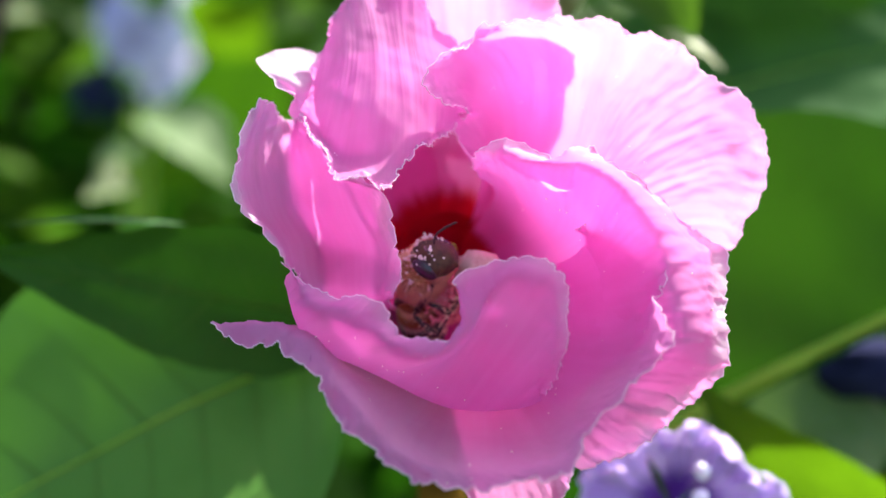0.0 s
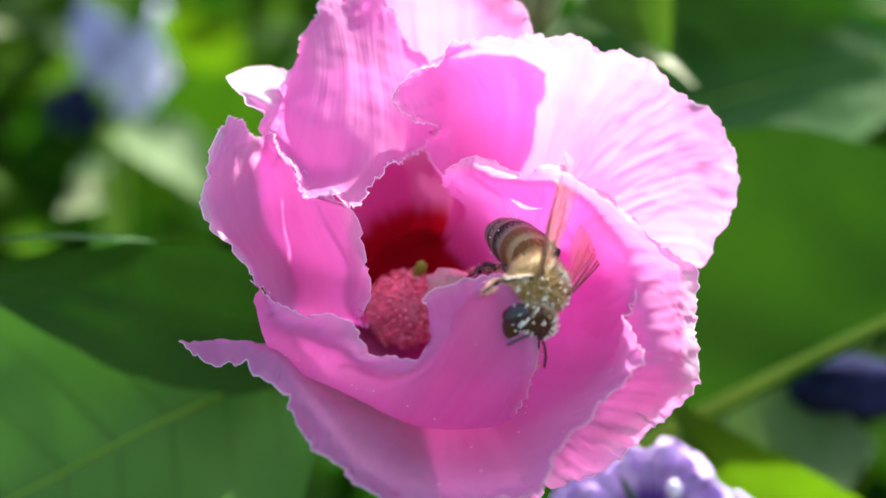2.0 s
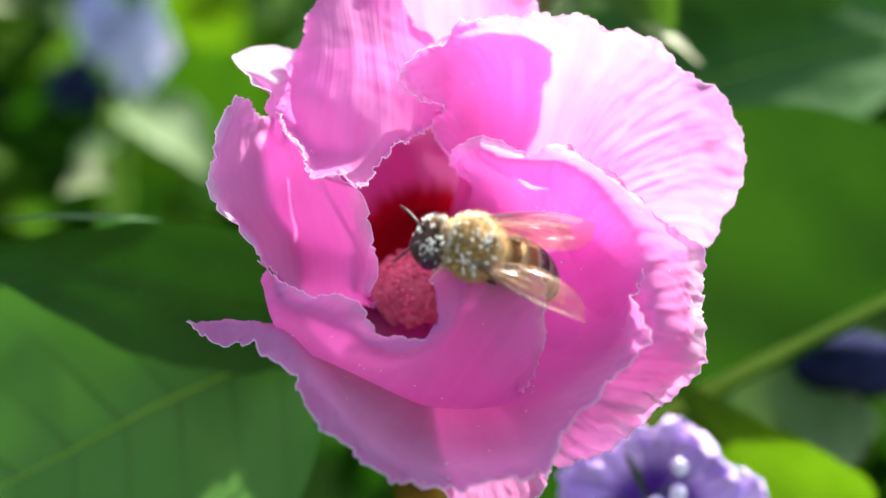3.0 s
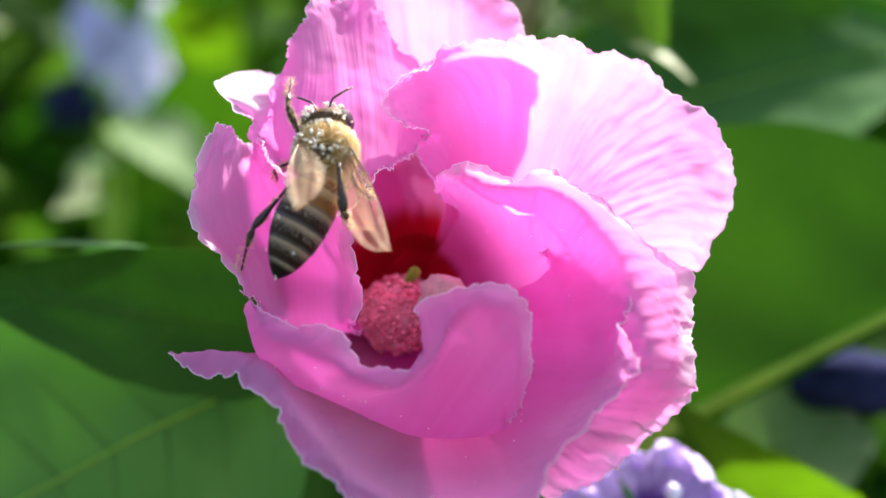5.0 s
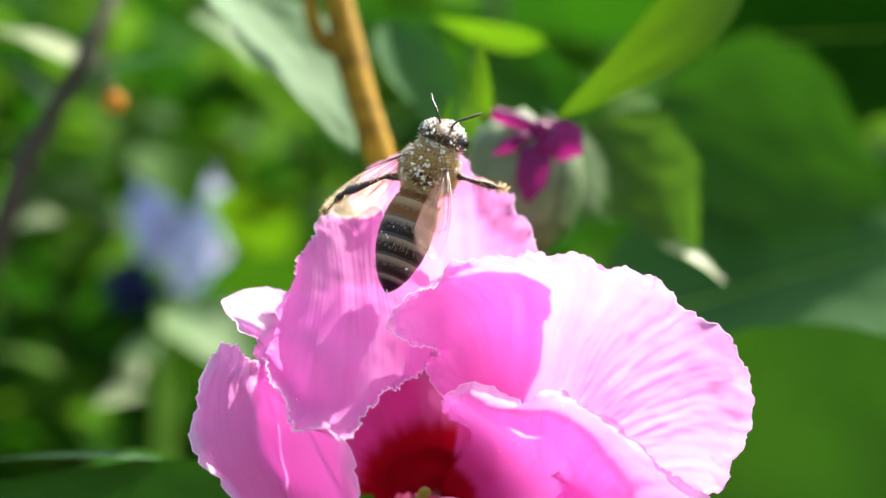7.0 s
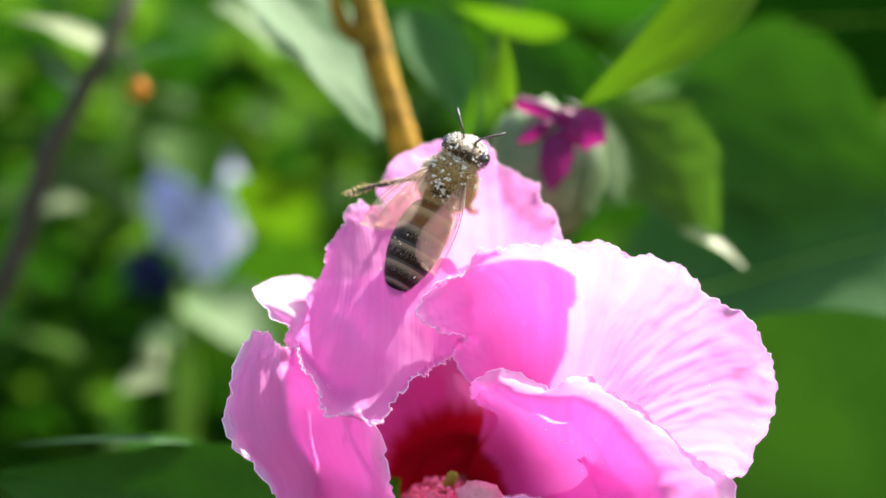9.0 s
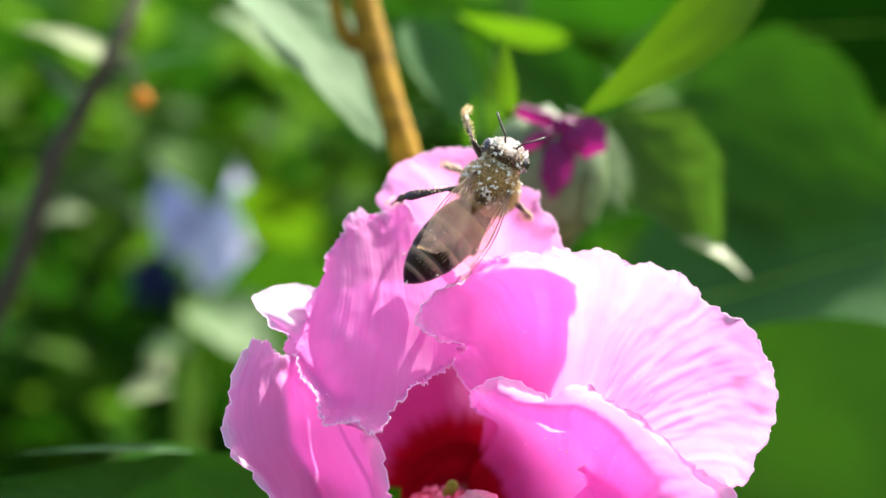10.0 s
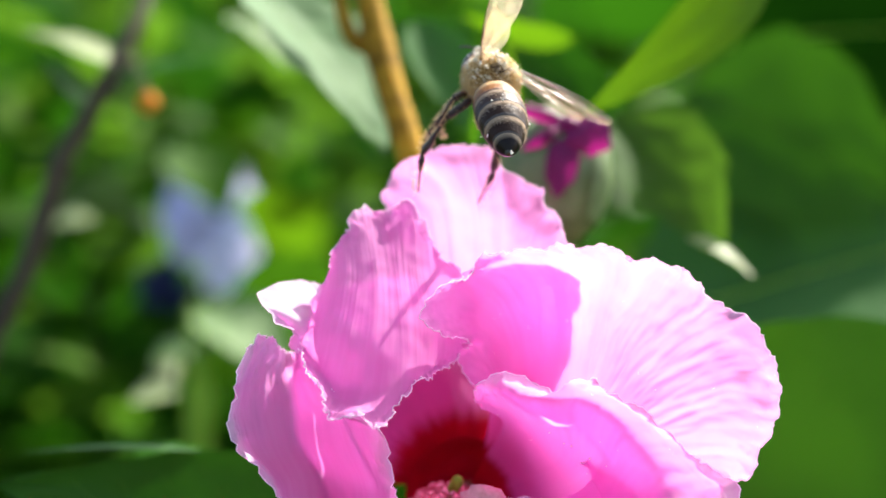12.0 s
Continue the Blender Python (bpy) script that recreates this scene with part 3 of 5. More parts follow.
    petal("narrow petal folded lengthwise",
          [(-0.7, 30.0, -2.6), (-0.4, 30.0, -2.7), (-0.1, 30.0, -2.6)],
          [(-8.9, 18.0, -5.0), (-6.6, 20.0, -5.4), (-4.6, 20.0, -5.1), (-3.3, 18.0, -5.0)],
          [(-11.6, 4.0, -1.3), (-10.7, 9.0, -2.6), (-8.9, 11.5, -3.8), (-6.4, 9.0, -3.9), (-4.0, 4.5, -3.6)],
          [(-12.3, 3.0, 0.4), (-12.0, 9.0, 0.5), (-10.4, 12.5, 0.4), (-7.3, 9.0, 0.0), (-4.9, 5.0, -0.6), (-3.0, 3.0, -1.9)],
          [(-14.9, 3.0, 2.7), (-13.7, 8.0, 3.1), (-12.0, 12.5, 3.3), (-8.7, 9.0, 3.0), (-5.7, 4.5, 2.4), (-3.8, 3.0, 1.6)],
          [(-15.7, 3.5, 5.4), (-14.4, 8.0, 6.3), (-12.6, 12.0, 6.5), (-10.1, 10.0, 5.9), (-7.1, 5.0, 5.0), (-4.8, 3.0, 4.1)],
          [(-15.1, 4.0, 8.6), (-14.3, 8.0, 9.1), (-13.0, 11.5, 9.2), (-10.9, 9.0, 8.1), (-9.1, 6.0, 7.2), (-7.8, 3.5, 5.4), (-6.1, 3.5, 5.1)],
          [(-15.0, 5.0, 10.6), (-13.9, 6.0, 11.4), (-13.4, 9.0, 11.1), (-13.3, 11.0, 10.4), (-12.4, 12.0, 10.4), (-11.1, 9.0, 10.2), (-10.2, 7.0, 8.8), (-8.8, 4.5, 7.5), (-8.1, 4.0, 6.4)],
          frill=0.5, sides=True, furrow=0.1, lip=0.3)
    # most of its tip is whitened to look sunlit
    petal("outer petal with a bleached tip",
          [(0.1, 32.0, -1.0), (0.3, 32.0, -1.3), (0.6, 32.0, -1.6)],
          [(-1.0, 25.0, 10.6), (-3.3, 26.0, 7.3), (-5.4, 26.0, 5.8), (-6.9, 26.0, 3.2), (-7.7, 26.0, -0.5)],
          [(-2.9, 18.0, 16.8), (-5.5, 18.0, 16.0), (-7.4, 17.0, 14.0), (-8.8, 16.0, 13.4), (-9.2, 16.0, 12.4), (-9.2, 16.0, 11.5), (-9.2, 16.0, 10.1), (-9.9, 18.0, 5.4), (-10.5, 19.0, 0.5)],
          [(-8.5, 13.0, 15.6), (-10.3, 11.5, 15.2), (-11.0, 8.0, 13.8), (-10.9, 6.5, 12.3), (-11.1, 10.5, 10.3), (-12.1, 15.5, 6.2), (-12.1, 16.0, 1.5)],
          [(-9.0, 13.0, 15.8), (-11.0, 12.0, 16.1), (-12.3, 11.5, 16.2), (-13.8, 10.5, 15.8), (-14.7, 9.0, 14.9), (-14.0, 7.0, 13.9), (-13.0, 6.0, 13.1), (-12.7, 5.5, 12.4), (-11.6, 5.0, 12.0), (-11.5, 6.0, 11.6), (-12.1, 8.0, 10.9), (-11.9, 10.0, 10.0), (-13.0, 15.0, 6.2), (-12.7, 15.0, 1.2)],
          frill=0.15, furrow=0.08, sun_from=0.25)
    petal("dull pink outer petal",
          [(0.9, 32.0, -4.8), (1.4, 32.0, -5.4), (2.0, 32.0, -4.8)],
          [(0.3, 22.0, -13.0), (4.7, 20.0, -14.7), (9.2, 20.0, -13.8)],
          [(1.6, 8.0, -18.7), (2.9, 8.0, -20.6), (6.0, 8.0, -21.0), (9.1, 8.0, -19.7), (10.2, 8.0, -17.5)],
          frill=0.3)
    rng = random.Random(21)
    grains = bmesh.new()
    for blade in [o for o in flower.children if o.name.startswith("petal")][:4]:
        pts = blade.data.vertices
        for _ in range(26):
            co = pts[rng.randrange(int(len(pts) * 0.55), len(pts) - 700)].co + origins[flower.name]
            r = rng.uniform(0.035, 0.08)
            blob(co / MM + Vector((0, -r, 0)), (r, r, r), grains, 1)
    part("pollen", grains, pollen_white, flower, "scattered white pollen grains", kind="stuff")
    # the column of stamens in the throat
    column = part("staminal_column", smooth_tube([(0.4, 29, -2.5, 1.6), (-0.6, 22, -3.4, 2.2), (-1.2, 17, -3.8, 2.6), (-0.6, 13, -3.6, 2.2), (0.2, 10.5, -3.2, 1.0)], 18, 14), column_red, flower, "coral-red column of stamens")
    rng = random.Random(3)
    bm, pale = bmesh.new(), bmesh.new()
    girth = ((9.9, 0.5), (10.6, 1.3), (13.0, 2.3), (17.0, 2.7), (24.0, 2.3))
    for k in range(620):
        y = rng.uniform(9.9, 21)
        a = rng.uniform(0, 6.28)
        r = float(np.interp(y, [g[0] for g in girth], [g[1] for g in girth])) + rng.uniform(-0.1, 0.7)
        q = rng.uniform(0.17, 0.29)
        blob((-0.8 + (y < 13) * 0.2 * (13 - y) + r * math.cos(a), y, -3.6 + r * math.sin(a)), (q, q, q * 0.9), bm, 1)
    part("stamen", bm, column_red, flower, "crowded coral-red stamens", kind="stuff")
    part("stigma", blob((2.9, 9.0, -1.6), (1.9, 1.3, 1.5), pale, 3, 0.35), anther_pale, flower, "pale pink fuzzy stigma")
    part("style", smooth_tube([(-0.6, 16.5, -1.9, 0.35), (0.0, 14.6, -0.9, 0.4), (0.7, 13.0, 0.1, 0.5), (0.8, 12.6, 0.3, 0.1)], 10, 8), rib_green, flower, "small green style")
    cup = [[(0.6 + r * math.cos(a), y, -2.0 + r * math.sin(a)) for a in np.linspace(0, 2 * math.pi, 33)] for r, y in ((0.2, 31.2), (2.0, 31.0), (3.6, 30.0), (4.6, 28.4), (5.3, 26.4))]
    part("throat", sheet(cup), pink, flower, "dark crimson throat")
    # cup, sepals and stalk behind the petals
    part("calyx", smooth_tube([(0.6, 31.0, -2.0, 1.2), (0.6, 32.0, -2.1, 4.2), (0.7, 33, -2.6, 4.6), (0.8, 35, -3.6, 3.4), (0.8, 37, -4.6, 1.4)], 14, 16), sepal_green, flower, "pale green calyx")
    for k in range(5):
        a = 2 * math.pi * k / 5 + 0.3
        out = Vector((math.cos(a), 0, math.sin(a)))
        side = Vector((-math.sin(a), 0, math.cos(a)))
        c = Vector((0.7, 32, -2.4))
        rows = [[c + out * r + side * s * w + Vector((0, y + abs(s) * 0.4, 0)) for s in (-1, -0.5, 0, 0.5, 1)] for r, y, w in ((3.6, 2, 2.0), (4.6, 0, 2.2), (5.2, -2, 1.6), (5.6, -4, 0.2))]
        part("sepal", sheet(rows), sepal_green, flower)
    part("stalk", smooth_tube([(0.8, 36, -4.4, 1.2), (0.4, 39, -8, 1.1), (-0.6, 42, -14, 1.2), (-1.2, 43, -20, 1.3)], 14), sepal_green, flower)


# ---- the bush round it ----
shrub = thing("hibiscus_bush", (0.3, 60, -108), "hibiscus bush with brown stems and toothed green leaves", "shrub")

back_shrub = thing("garden_shrub", (-152, 262, -972), "leafy green garden shrub with a dark twig, out of focus", "shrub")


def leaf(owner, base, tip, width, face, material, bow, teeth, label, low=1.0):
    """A leaf blade from base to tip, folded along its rib, bowed and toothed; width in millimetres."""
    b, t = Vector(base), Vector(tip)
    way = (t - b)
    size = way.length
    way.normalize()
    up = Vector(face)
    up = (up - way * up.dot(way)).normalized()
    side = way.cross(up)
    seed = Vector((size, width, b.x))

    def at(s, w):
        """s along the blade, w from -1 to 1 across it."""
        shape = math.sin(math.pi * min(1, s ** 0.72)) ** 0.85 * (1 - 0.22 * s)
        tooth = 1 + teeth * (0.16 * abs(math.sin(s * 19)) + 0.20 * math.sin(s * 8.5) ** 2 * (s < 0.8)) - 0.12 * teeth
        lift = bow * math.sin(math.pi * s) + 0.12 * width * w * w * (low if w > 0 else 1) * shape + 0.03 * width * noise.noise(Vector((s * 5, w * 2, 0)) + seed)
        ripple = 0.004 * width * math.cos((s * 11 - abs(w) * 3.0) * math.pi) * abs(w)
        return b + way * (s * size) + side * ((w * low if w > 0 else w) * shape * tooth * width / 2) + up * (lift + ripple)

    rows = [[at(0.004 + 0.992 * j / 40, -1 + 2 * i / 16) for i in range(17)] for j in range(41)]
    blade = part("leaf", sheet(rows), material, owner, label)
    part("midrib", tube([(*at(s, 0), (0.38 if width > 50 else 0.13) * width / 20 * (1.15 - s)) for s in np.linspace(0.0, 0.97, 24)], 6), rib_green if width > 40 else rib_dull, blade)
    if material in (leaf_brightened, leaf_deep) and width > 10:
        veins = bmesh.new()
        for k in range(7):
            for q in (-1, 1):
                tube([(*at(0.07 + 0.115 * k + 0.10 * r + 0.03 * r * r, q * 0.93 * r), 0.05 * width / 20 * (1.1 - r)) for r in np.linspace(0.02, 1, 9)], 5, veins)
        part("vein", veins, rib_dull, blade)
    return blade


def build_shrub():
    part("branch", smooth_tube([(-16.0, 56.0, 76.0, 1.75), (-11.3, 52.0, 55.5, 1.65), (-10.1, 51.0, 50.6, 1.6), (-9.2, 50.0, 46.3, 1.85), (-7.5, 48.0, 40.1, 1.6), (-5.6, 46.0, 33.7, 1.65), (-2.9, 44.0, 22.7, 1.7), (-0.6, 43.0, 6.1, 2.0), (-0.1, 42.0, -24.5, 2.6), (-0.4, 60.0, -107.7, 4)], 70, 12), bark, shrub, "brown woody stem with a sunlit ochre side")
    part("branch", smooth_tube([(-9.6, 50.0, 46.2, 1.2), (-12.0, 50.0, 47.2, 1.0), (-13.3, 51.0, 50.0, 0.85), (-14.0, 52.0, 53.6, 0.8), (-15.5, 53.0, 60.0, 0.7)], 16, 10), bark, shrub)
    part("branch", smooth_tube([(0.3, 60, -108, 4.5), (0, 62, -400, 7), (10, 70, -980, 9)], 20, 10), bark, shrub)
    part("branch", smooth_tube([(-46.0, 92.0, 70.0, 0.9), (-50.5, 92.0, 59.8, 1.1), (-54.5, 92.0, 52.0, 1.4), (-59.6, 93.0, 44.0, 1.5), (-63.4, 94.0, 32.2, 1.5), (-67.7, 95.0, 21.7, 1.5), (-73.1, 96.0, 7.9, 1.6), (-82, 110, -60, 2), (-110, 180, -400, 4), (-150, 262, -700, 6), (-152, 262, -972, 8)], 70, 10), bark_dark, back_shrub, "dark thin twig")
    # faces away from the sun; its lightened colour makes up for that
    leaf(shrub, (-11.6, 44.0, -8.9), (-55.7, 39.0, -32.6), 42.4, (0.0, -0.9, 0.42), leaf_brightened, 2, 0.25, "large dark green hibiscus leaf with a pale midrib")
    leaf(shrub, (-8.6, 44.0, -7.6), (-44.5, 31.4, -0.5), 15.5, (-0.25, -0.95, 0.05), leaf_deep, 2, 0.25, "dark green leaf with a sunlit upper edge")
    leaf(shrub, (-24.7, 32.3, 2.3), (-42.6, 32.3, 2.3), 1.9, (0.0, -0.25, 0.95), leaf_matt, 0.4, 0.1, "curled leaf edge with sun glare in its colour")
    leaf(shrub, (21.9, 58.0, -22.7), (77.1, 54.0, 5.1), 60, (-0.3, -0.9, 0.2), leaf_broad, 3, 0.15, "broad mid-green leaf with a bright midrib", low=0.05)
    leaf(back_shrub, (23.6, 118.0, 19.4), (88.8, 124.0, 34.8), 43, (-0.3, -0.85, 0.4), leaf_blue, 3, 0.3, "dark green leaf in shade")
    leaf(shrub, (-23.9, 56.0, 55.5), (-8.5, 50.0, 34.1), 19, (0.75, -0.65, 0.5), leaf_matt, 0.8, 0.5, "pale green leaf catching the sun")
    leaf(shrub, (33.7, 46.0, 55.3), (12.6, 38.0, 35.2), 8.6, (0.1, -0.8, -0.5), leaf_lime, 2.5, 0.1, "narrow lime-green leaf glowing in sunlight")
    leaf(shrub, (13.3, 70.0, 52.3), (-1.0, 72.0, 56.5), 4.4, (0, -0.6, -0.8), leaf_lime, 0.8, 0.2, "lime-green leaf glowing in sunlight")
    leaf(shrub, (5.7, 36.5, 34.6), (5.2, 36.5, 43.6), 2.2, (-0.1, -0.95, 0.1), leaf_lime, 0.6, 0, "small upright green leaf")
    leaf(shrub, (1.4, 38.0, 32.1), (2.4, 37.0, 37.9), 1.5, (-0.1, -0.95, 0.1), leaf_mid, 0.4, 0, "thin green sprout")
    leaf(shrub, (18.0, 66.0, 41.6), (29.6, 62.0, 23.0), 15, (0.2, -0.9, 0.2), leaf_far, 2, 0.6, "lobed green leaf with toothed edge")
    # glare painted by the pale leaf colour
    leaf(shrub, (25.0, 60.0, 25.5), (32.9, 60.0, 20.6), 5.0, (0.2, -0.4, 0.88), leaf_glare, 0.5, 0, "leaf edge with sun glare in its colour")
    leaf(shrub, (-7.0, 75.0, 56.9), (2.2, 72.0, 38.7), 9.5, (0.2, -0.8, 0.4), leaf_blue, 1, 0.3, "green leaf behind the brown stem")
    leaf(shrub, (4.0, 80.0, 56.0), (22.0, 82.0, 38.0), 13, (0.1, -0.85, 0.4), leaf_dark, 1, 0.3, "dark green leaf behind the bud")
    leaf(back_shrub, (33.1, 120.0, 57.3), (68.6, 118.0, 37.8), 32, (-0.1, -0.95, 0.15), leaf_broad, 3, 0.4, "broad dull green leaf")
    # two leaves whose darkness is painted shade
    leaf(back_shrub, (42.0, 150.0, 72.6), (105.2, 150.0, 72.9), 46, (0, -0.9, 0.3), leaf_shade, 4, 0.4, "broad green leaf darkened as in shade")
    leaf(back_shrub, (34.0, 170.0, 40.0), (110.0, 165.0, 18.0), 50, (0, -0.95, 0.2), leaf_shade, 4, 0.4, "broad green leaf darkened as in shade")
    # paleness here is sun glare in the colour
    leaf(back_shrub, (-51.0, 92.0, 55.6), (-68.0, 95.0, 63.3), 10, (0.3, -0.4, 0.85), leaf_glare, 1, 0.3, "pale leaf with sun glare in its colour")
    leaf(back_shrub, (-52.4, 92.0, 53.6), (-37.6, 92.0, 56.8), 4.6, (0, -0.6, 0.8), leaf_blue, 1.2, 0.3, "green leaf by the dark twig")
    leaf(back_shrub, (-56.0, 92.0, 50.0), (-63.4, 92.0, 58.2), 5.0, (0.3, -0.5, 0.7), leaf_matt, 0.8, 0.3, "pale green leaf by the dark twig")
    leaf(back_shrub, (-49.2, 95.0, 59.6), (-50.4, 95.0, 67.6), 3.4, (0.3, -0.6, 0.7), leaf_lime, 0.6, 0.2, "yellow-green leaf by the dark twig")
    leaf(back_shrub, (-42.5, 120.0, 72.3), (-31.1, 120.0, 62.8), 7, (0.3, -0.5, 0.8), leaf_pale, 1.2, 0.2, "pale leaf behind the brown stem")
    leaf(shrub, (51.0, 57.0, -31.0), (27.5, 50.0, -14.5), 13, (0, -0.7, -0.6), leaf_lime, 3, 0.3, "bright-green leaf glowing in sunlight")
    leaf(shrub, (38.2, 70.0, -25.1), (57.2, 70.0, -22.3), 22, (0, -0.7, 0.5), leaf_pale, 3, 0.3, "pale green leaf low in the bush")
    leaf(back_shrub, (-41.8, 233.1, 45.6), (-73.8, 247.6, 14.5), 31.9, (0, -0.7, -0.6), leaf_mid, 4.3, 0.3, "bright green leaf")
    leaf(back_shrub, (-70.3, 218.6, 31.7), (-47.9, 218.6, 13.3), 23.2, (0, -0.5, 0.85), leaf_pale, 4.3, 0.3, "soft green leaf")
    leaf(back_shrub, (-81.0, 220.0, 20.0), (-68.0, 220.0, 22.0), 12, (0.3, -0.5, 0.8), leaf_pale, 1.4, 0, "small pale leaf")
    # three small leaves coloured as sun glints
    leaf(back_shrub, (-62.6, 139.0, 9.2), (-53.6, 139.0, 10.2), 8, (0.3, -0.5, 0.8), leaf_glare, 0.7, 0, "small leaf with sun glare in its colour")
    leaf(back_shrub, (-94.6, 188.0, 48.0), (-84.6, 188.0, 48.6), 9.5, (0.3, -0.5, 0.8), leaf_glare, 1.0, 0, "small leaf with sun glare in its colour")
    leaf(back_shrub, (-75.2, 218.6, 15.2), (-81.5, 218.6, 17.8), 10.2, (0.3, -0.5, 0.8), leaf_glare, 1.4, 0.2, "small leaf with sun glare in its colour")
    leaf(back_shrub, (70.0, 250.0, 58.0), (93.0, 250.0, 46.0), 19, (0.3, -0.5, 0.8), leaf_pale, 1.4, 0.2, "pale green leaf catching light")
    leaf(back_shrub, (-93.2, 291.1, 87.0), (-79.8, 291.1, 65.0), 29.0, (0.2, -0.6, 0.7), leaf_mid, 2.9, 0.2, "green leaf")


def build_bud():
    bud = thing("flower_bud", (11.6, 45, 20.5), "closed hibiscus bud with burgundy petal tips in a grey-green calyx", "flower bud")
    part("calyx", smooth_tube([(10.8, 44.5, 22.6, 1.2), (10.3, 44, 25.2, 4.4), (9.5, 43.5, 29, 6.0), (9.3, 43, 32.3, 5.7), (9.7, 42.5, 35, 4.2), (10.2, 42, 36.3, 1.0)], 24, 24), sepal_green, bud, "grey-green calyx")
    for k in range(5):
        a = radians(72 * k + 20)
        rows = [[(9.6 + r * math.cos(a + q), 43.4 - r * math.sin(a + q), z + 1.9) for q in np.linspace(-w, w, 7)] for r, z, w in ((4.7, 23, 0.5), (6.2, 27, 0.55), (6.0, 31, 0.45), (4.6, 33.8, 0.3), (2.2, 35.4, 0.1))]
        part("sepal", sheet(rows), sepal_green, bud)
    c = Vector((11.2, 38.4, 34.4))
    for a, reach, wide in ((-150, 5.6, 0.6), (-101, 7.8, 1.35), (-34, 4.9, 1.7), (163, 5.9, 0.65), (-62, 3.6, 1.2)):
        d = Vector((math.cos(radians(a)), 0, math.sin(radians(a))))
        s = Vector((-d.z, 0, d.x))
        rows = []
        for k in range(13):
            u = k / 12
            w = wide * (0.75 + 0.45 * math.sin(u * 3.0)) * (1 - max(0, u - 0.75) * 3.2)
            y = -1.9 * min(1.0, u * 2.5)
            rows.append([c + d * reach * u + s * w * q + Vector((0, y + 0.5 * abs(q) ** 2 + 0.3 * noise.noise(Vector((u * 4, q * 2, a))), 0)) for q in np.linspace(-1, 1, 7)])
        part("petal", sheet(rows), burgundy, bud, "burgundy petal tip")
    part("tip", blob((11.2, 38.3, 34.2), (1.3, 1.1, 1.1), None, 3, 0.35), burgundy, bud)
    part("stalk", smooth_tube([(10.8, 44.5, 23.5, 1.2), (9, 46, 15, 1.1), (4, 46, 8, 1.2), (-2.5, 45, 0, 1.4)], 16), sepal_green, bud)


def build_violet_flower():
    f = thing("violet_flower", (22.8, 33, -26), "crumpled violet hibiscus flower behind the pink one", "flower")
    rng = random.Random(11)
    c = Vector((22.8, 36, -25.8))
    for k in range(11):
        a = radians(33 * k + rng.uniform(-12, 12))
        wide = rng.uniform(0.4, 0.75)
        tall = rng.uniform(7.6, 10.6)
        droop = rng.uniform(3.0, 7.5)
        rows = []
        for j in range(30):
            u = j / 29
            row = []
            for i in range(37):
                q = -1 + i / 18
                ang = a + q * wide * (0.4 + 0.6 * u)
                r = tall * math.sin(u * 1.9) * (1 - 0.12 * q * q) + 0.5
                wav = (1.5 * noise.noise(Vector((q * 2.6, u * 2.2, k * 3.7))) + 0.8 * noise.noise(Vector((q * 6.0, u * 4.0, k * 1.9))) + 0.3 * noise.noise(Vector((q * 15, u * 9, k)))) * u
                row.append(c + Vector(((r + 0.6 * wav) * math.cos(ang), -9.5 * u + droop * u * u + wav * 2.2 + 0.6 * (k % 3), (r + 0.6 * wav) * math.sin(ang) * 0.9)))
            rows.append(row)
        part("petal", sheet(rows), violet, f)
    for x, z in ((24.2, -20.8), (24.0, -23.3), (22.0, -24.4), (21.6, -27.0), (23.6, -27.4)):
        part("stamen", blob((x, 28.5, z), (0.8, 0.8, 0.9), None, 2, 0.3), sky_blue, f, "white stamen")
    part("stalk", smooth_tube([(22.8, 37.5, -26, 1.0), (22, 40, -31, 1.2), (20, 44, -40, 1.4), (8, 52, -70, 1.6), (1, 60, -107, 2)], 16), sepal_green, f)


def build_far_flowers():
    rng = random.Random(8)
    f = thing("delphinium_spike", (-100, 345, -20), "pale blue flower spikes far out of focus", "flower")
    for (x, z), wide, tall, m, count in (((-97.5, 74.6), 11.0, 16.0, periwinkle, 44), ((-88.5, 67.0), 9.5, 19.0, sky_blue, 54), ((-106.5, 49.0), 9.0, 6.5, navy, 10)):
        for k in range(count):
            # florets of five rounded petals up the spike
            bm = bmesh.new()
            u = (k + 0.5) / count * 2 - 1
            c = Vector((x + wide * math.sqrt(1 - u ** 6) * rng.uniform(-0.8, 0.8), 330 + rng.uniform(-4, 4), z + tall * u))
            for q in range(5):
                a = 1.257 * q + k
                blob(c + Vector((2.0 * math.cos(a), rng.uniform(-0.6, 0.6), 2.0 * math.sin(a))), (2.0, 0.9, 2.0), bm, 1, 0.2)
            part("blossom", bm, m, f)
    for x, z in ((-98.4, 88), (-89.0, 78)):
        part("stalk", smooth_tube([(x, 334, z, 1.2), (x - 2, 336, 30, 2), (-100, 345, -25, 3), (-102, 380, -300, 4), (-102, 400, -985, 6)], 30), rib_green, f)
    n = thing("navy_flower", (54, 70, -18), "dark navy-blue faded flower out of focus", "flower")
    bm = bmesh.new()
    blob((54.7, 70, -15.1), (8.6, 4, 3.6), bm, 3, 0.4)
    part("petal", bm, navy, n)
    part("stalk", smooth_tube([(54, 71, -17, 1.4), (42, 70, -50, 1.5), (2, 61, -106, 1.8)], 14), sepal_green, n)
    o = thing("orange_hip", (-46.8, 92, 50), "small orange rose hip out of focus", "fruit")
    part("hip", blob((-46.8, 91, 50.7), (1.5, 1.5, 1.6), None, 2, 0.1), orange, o)
    part("stalk", smooth_tube([(-46.8, 91, 52, 0.35), (-48.3, 91.5, 55.5, 0.35), (-51.2, 92, 58.4, 0.45)], 8), bark_dark, o)


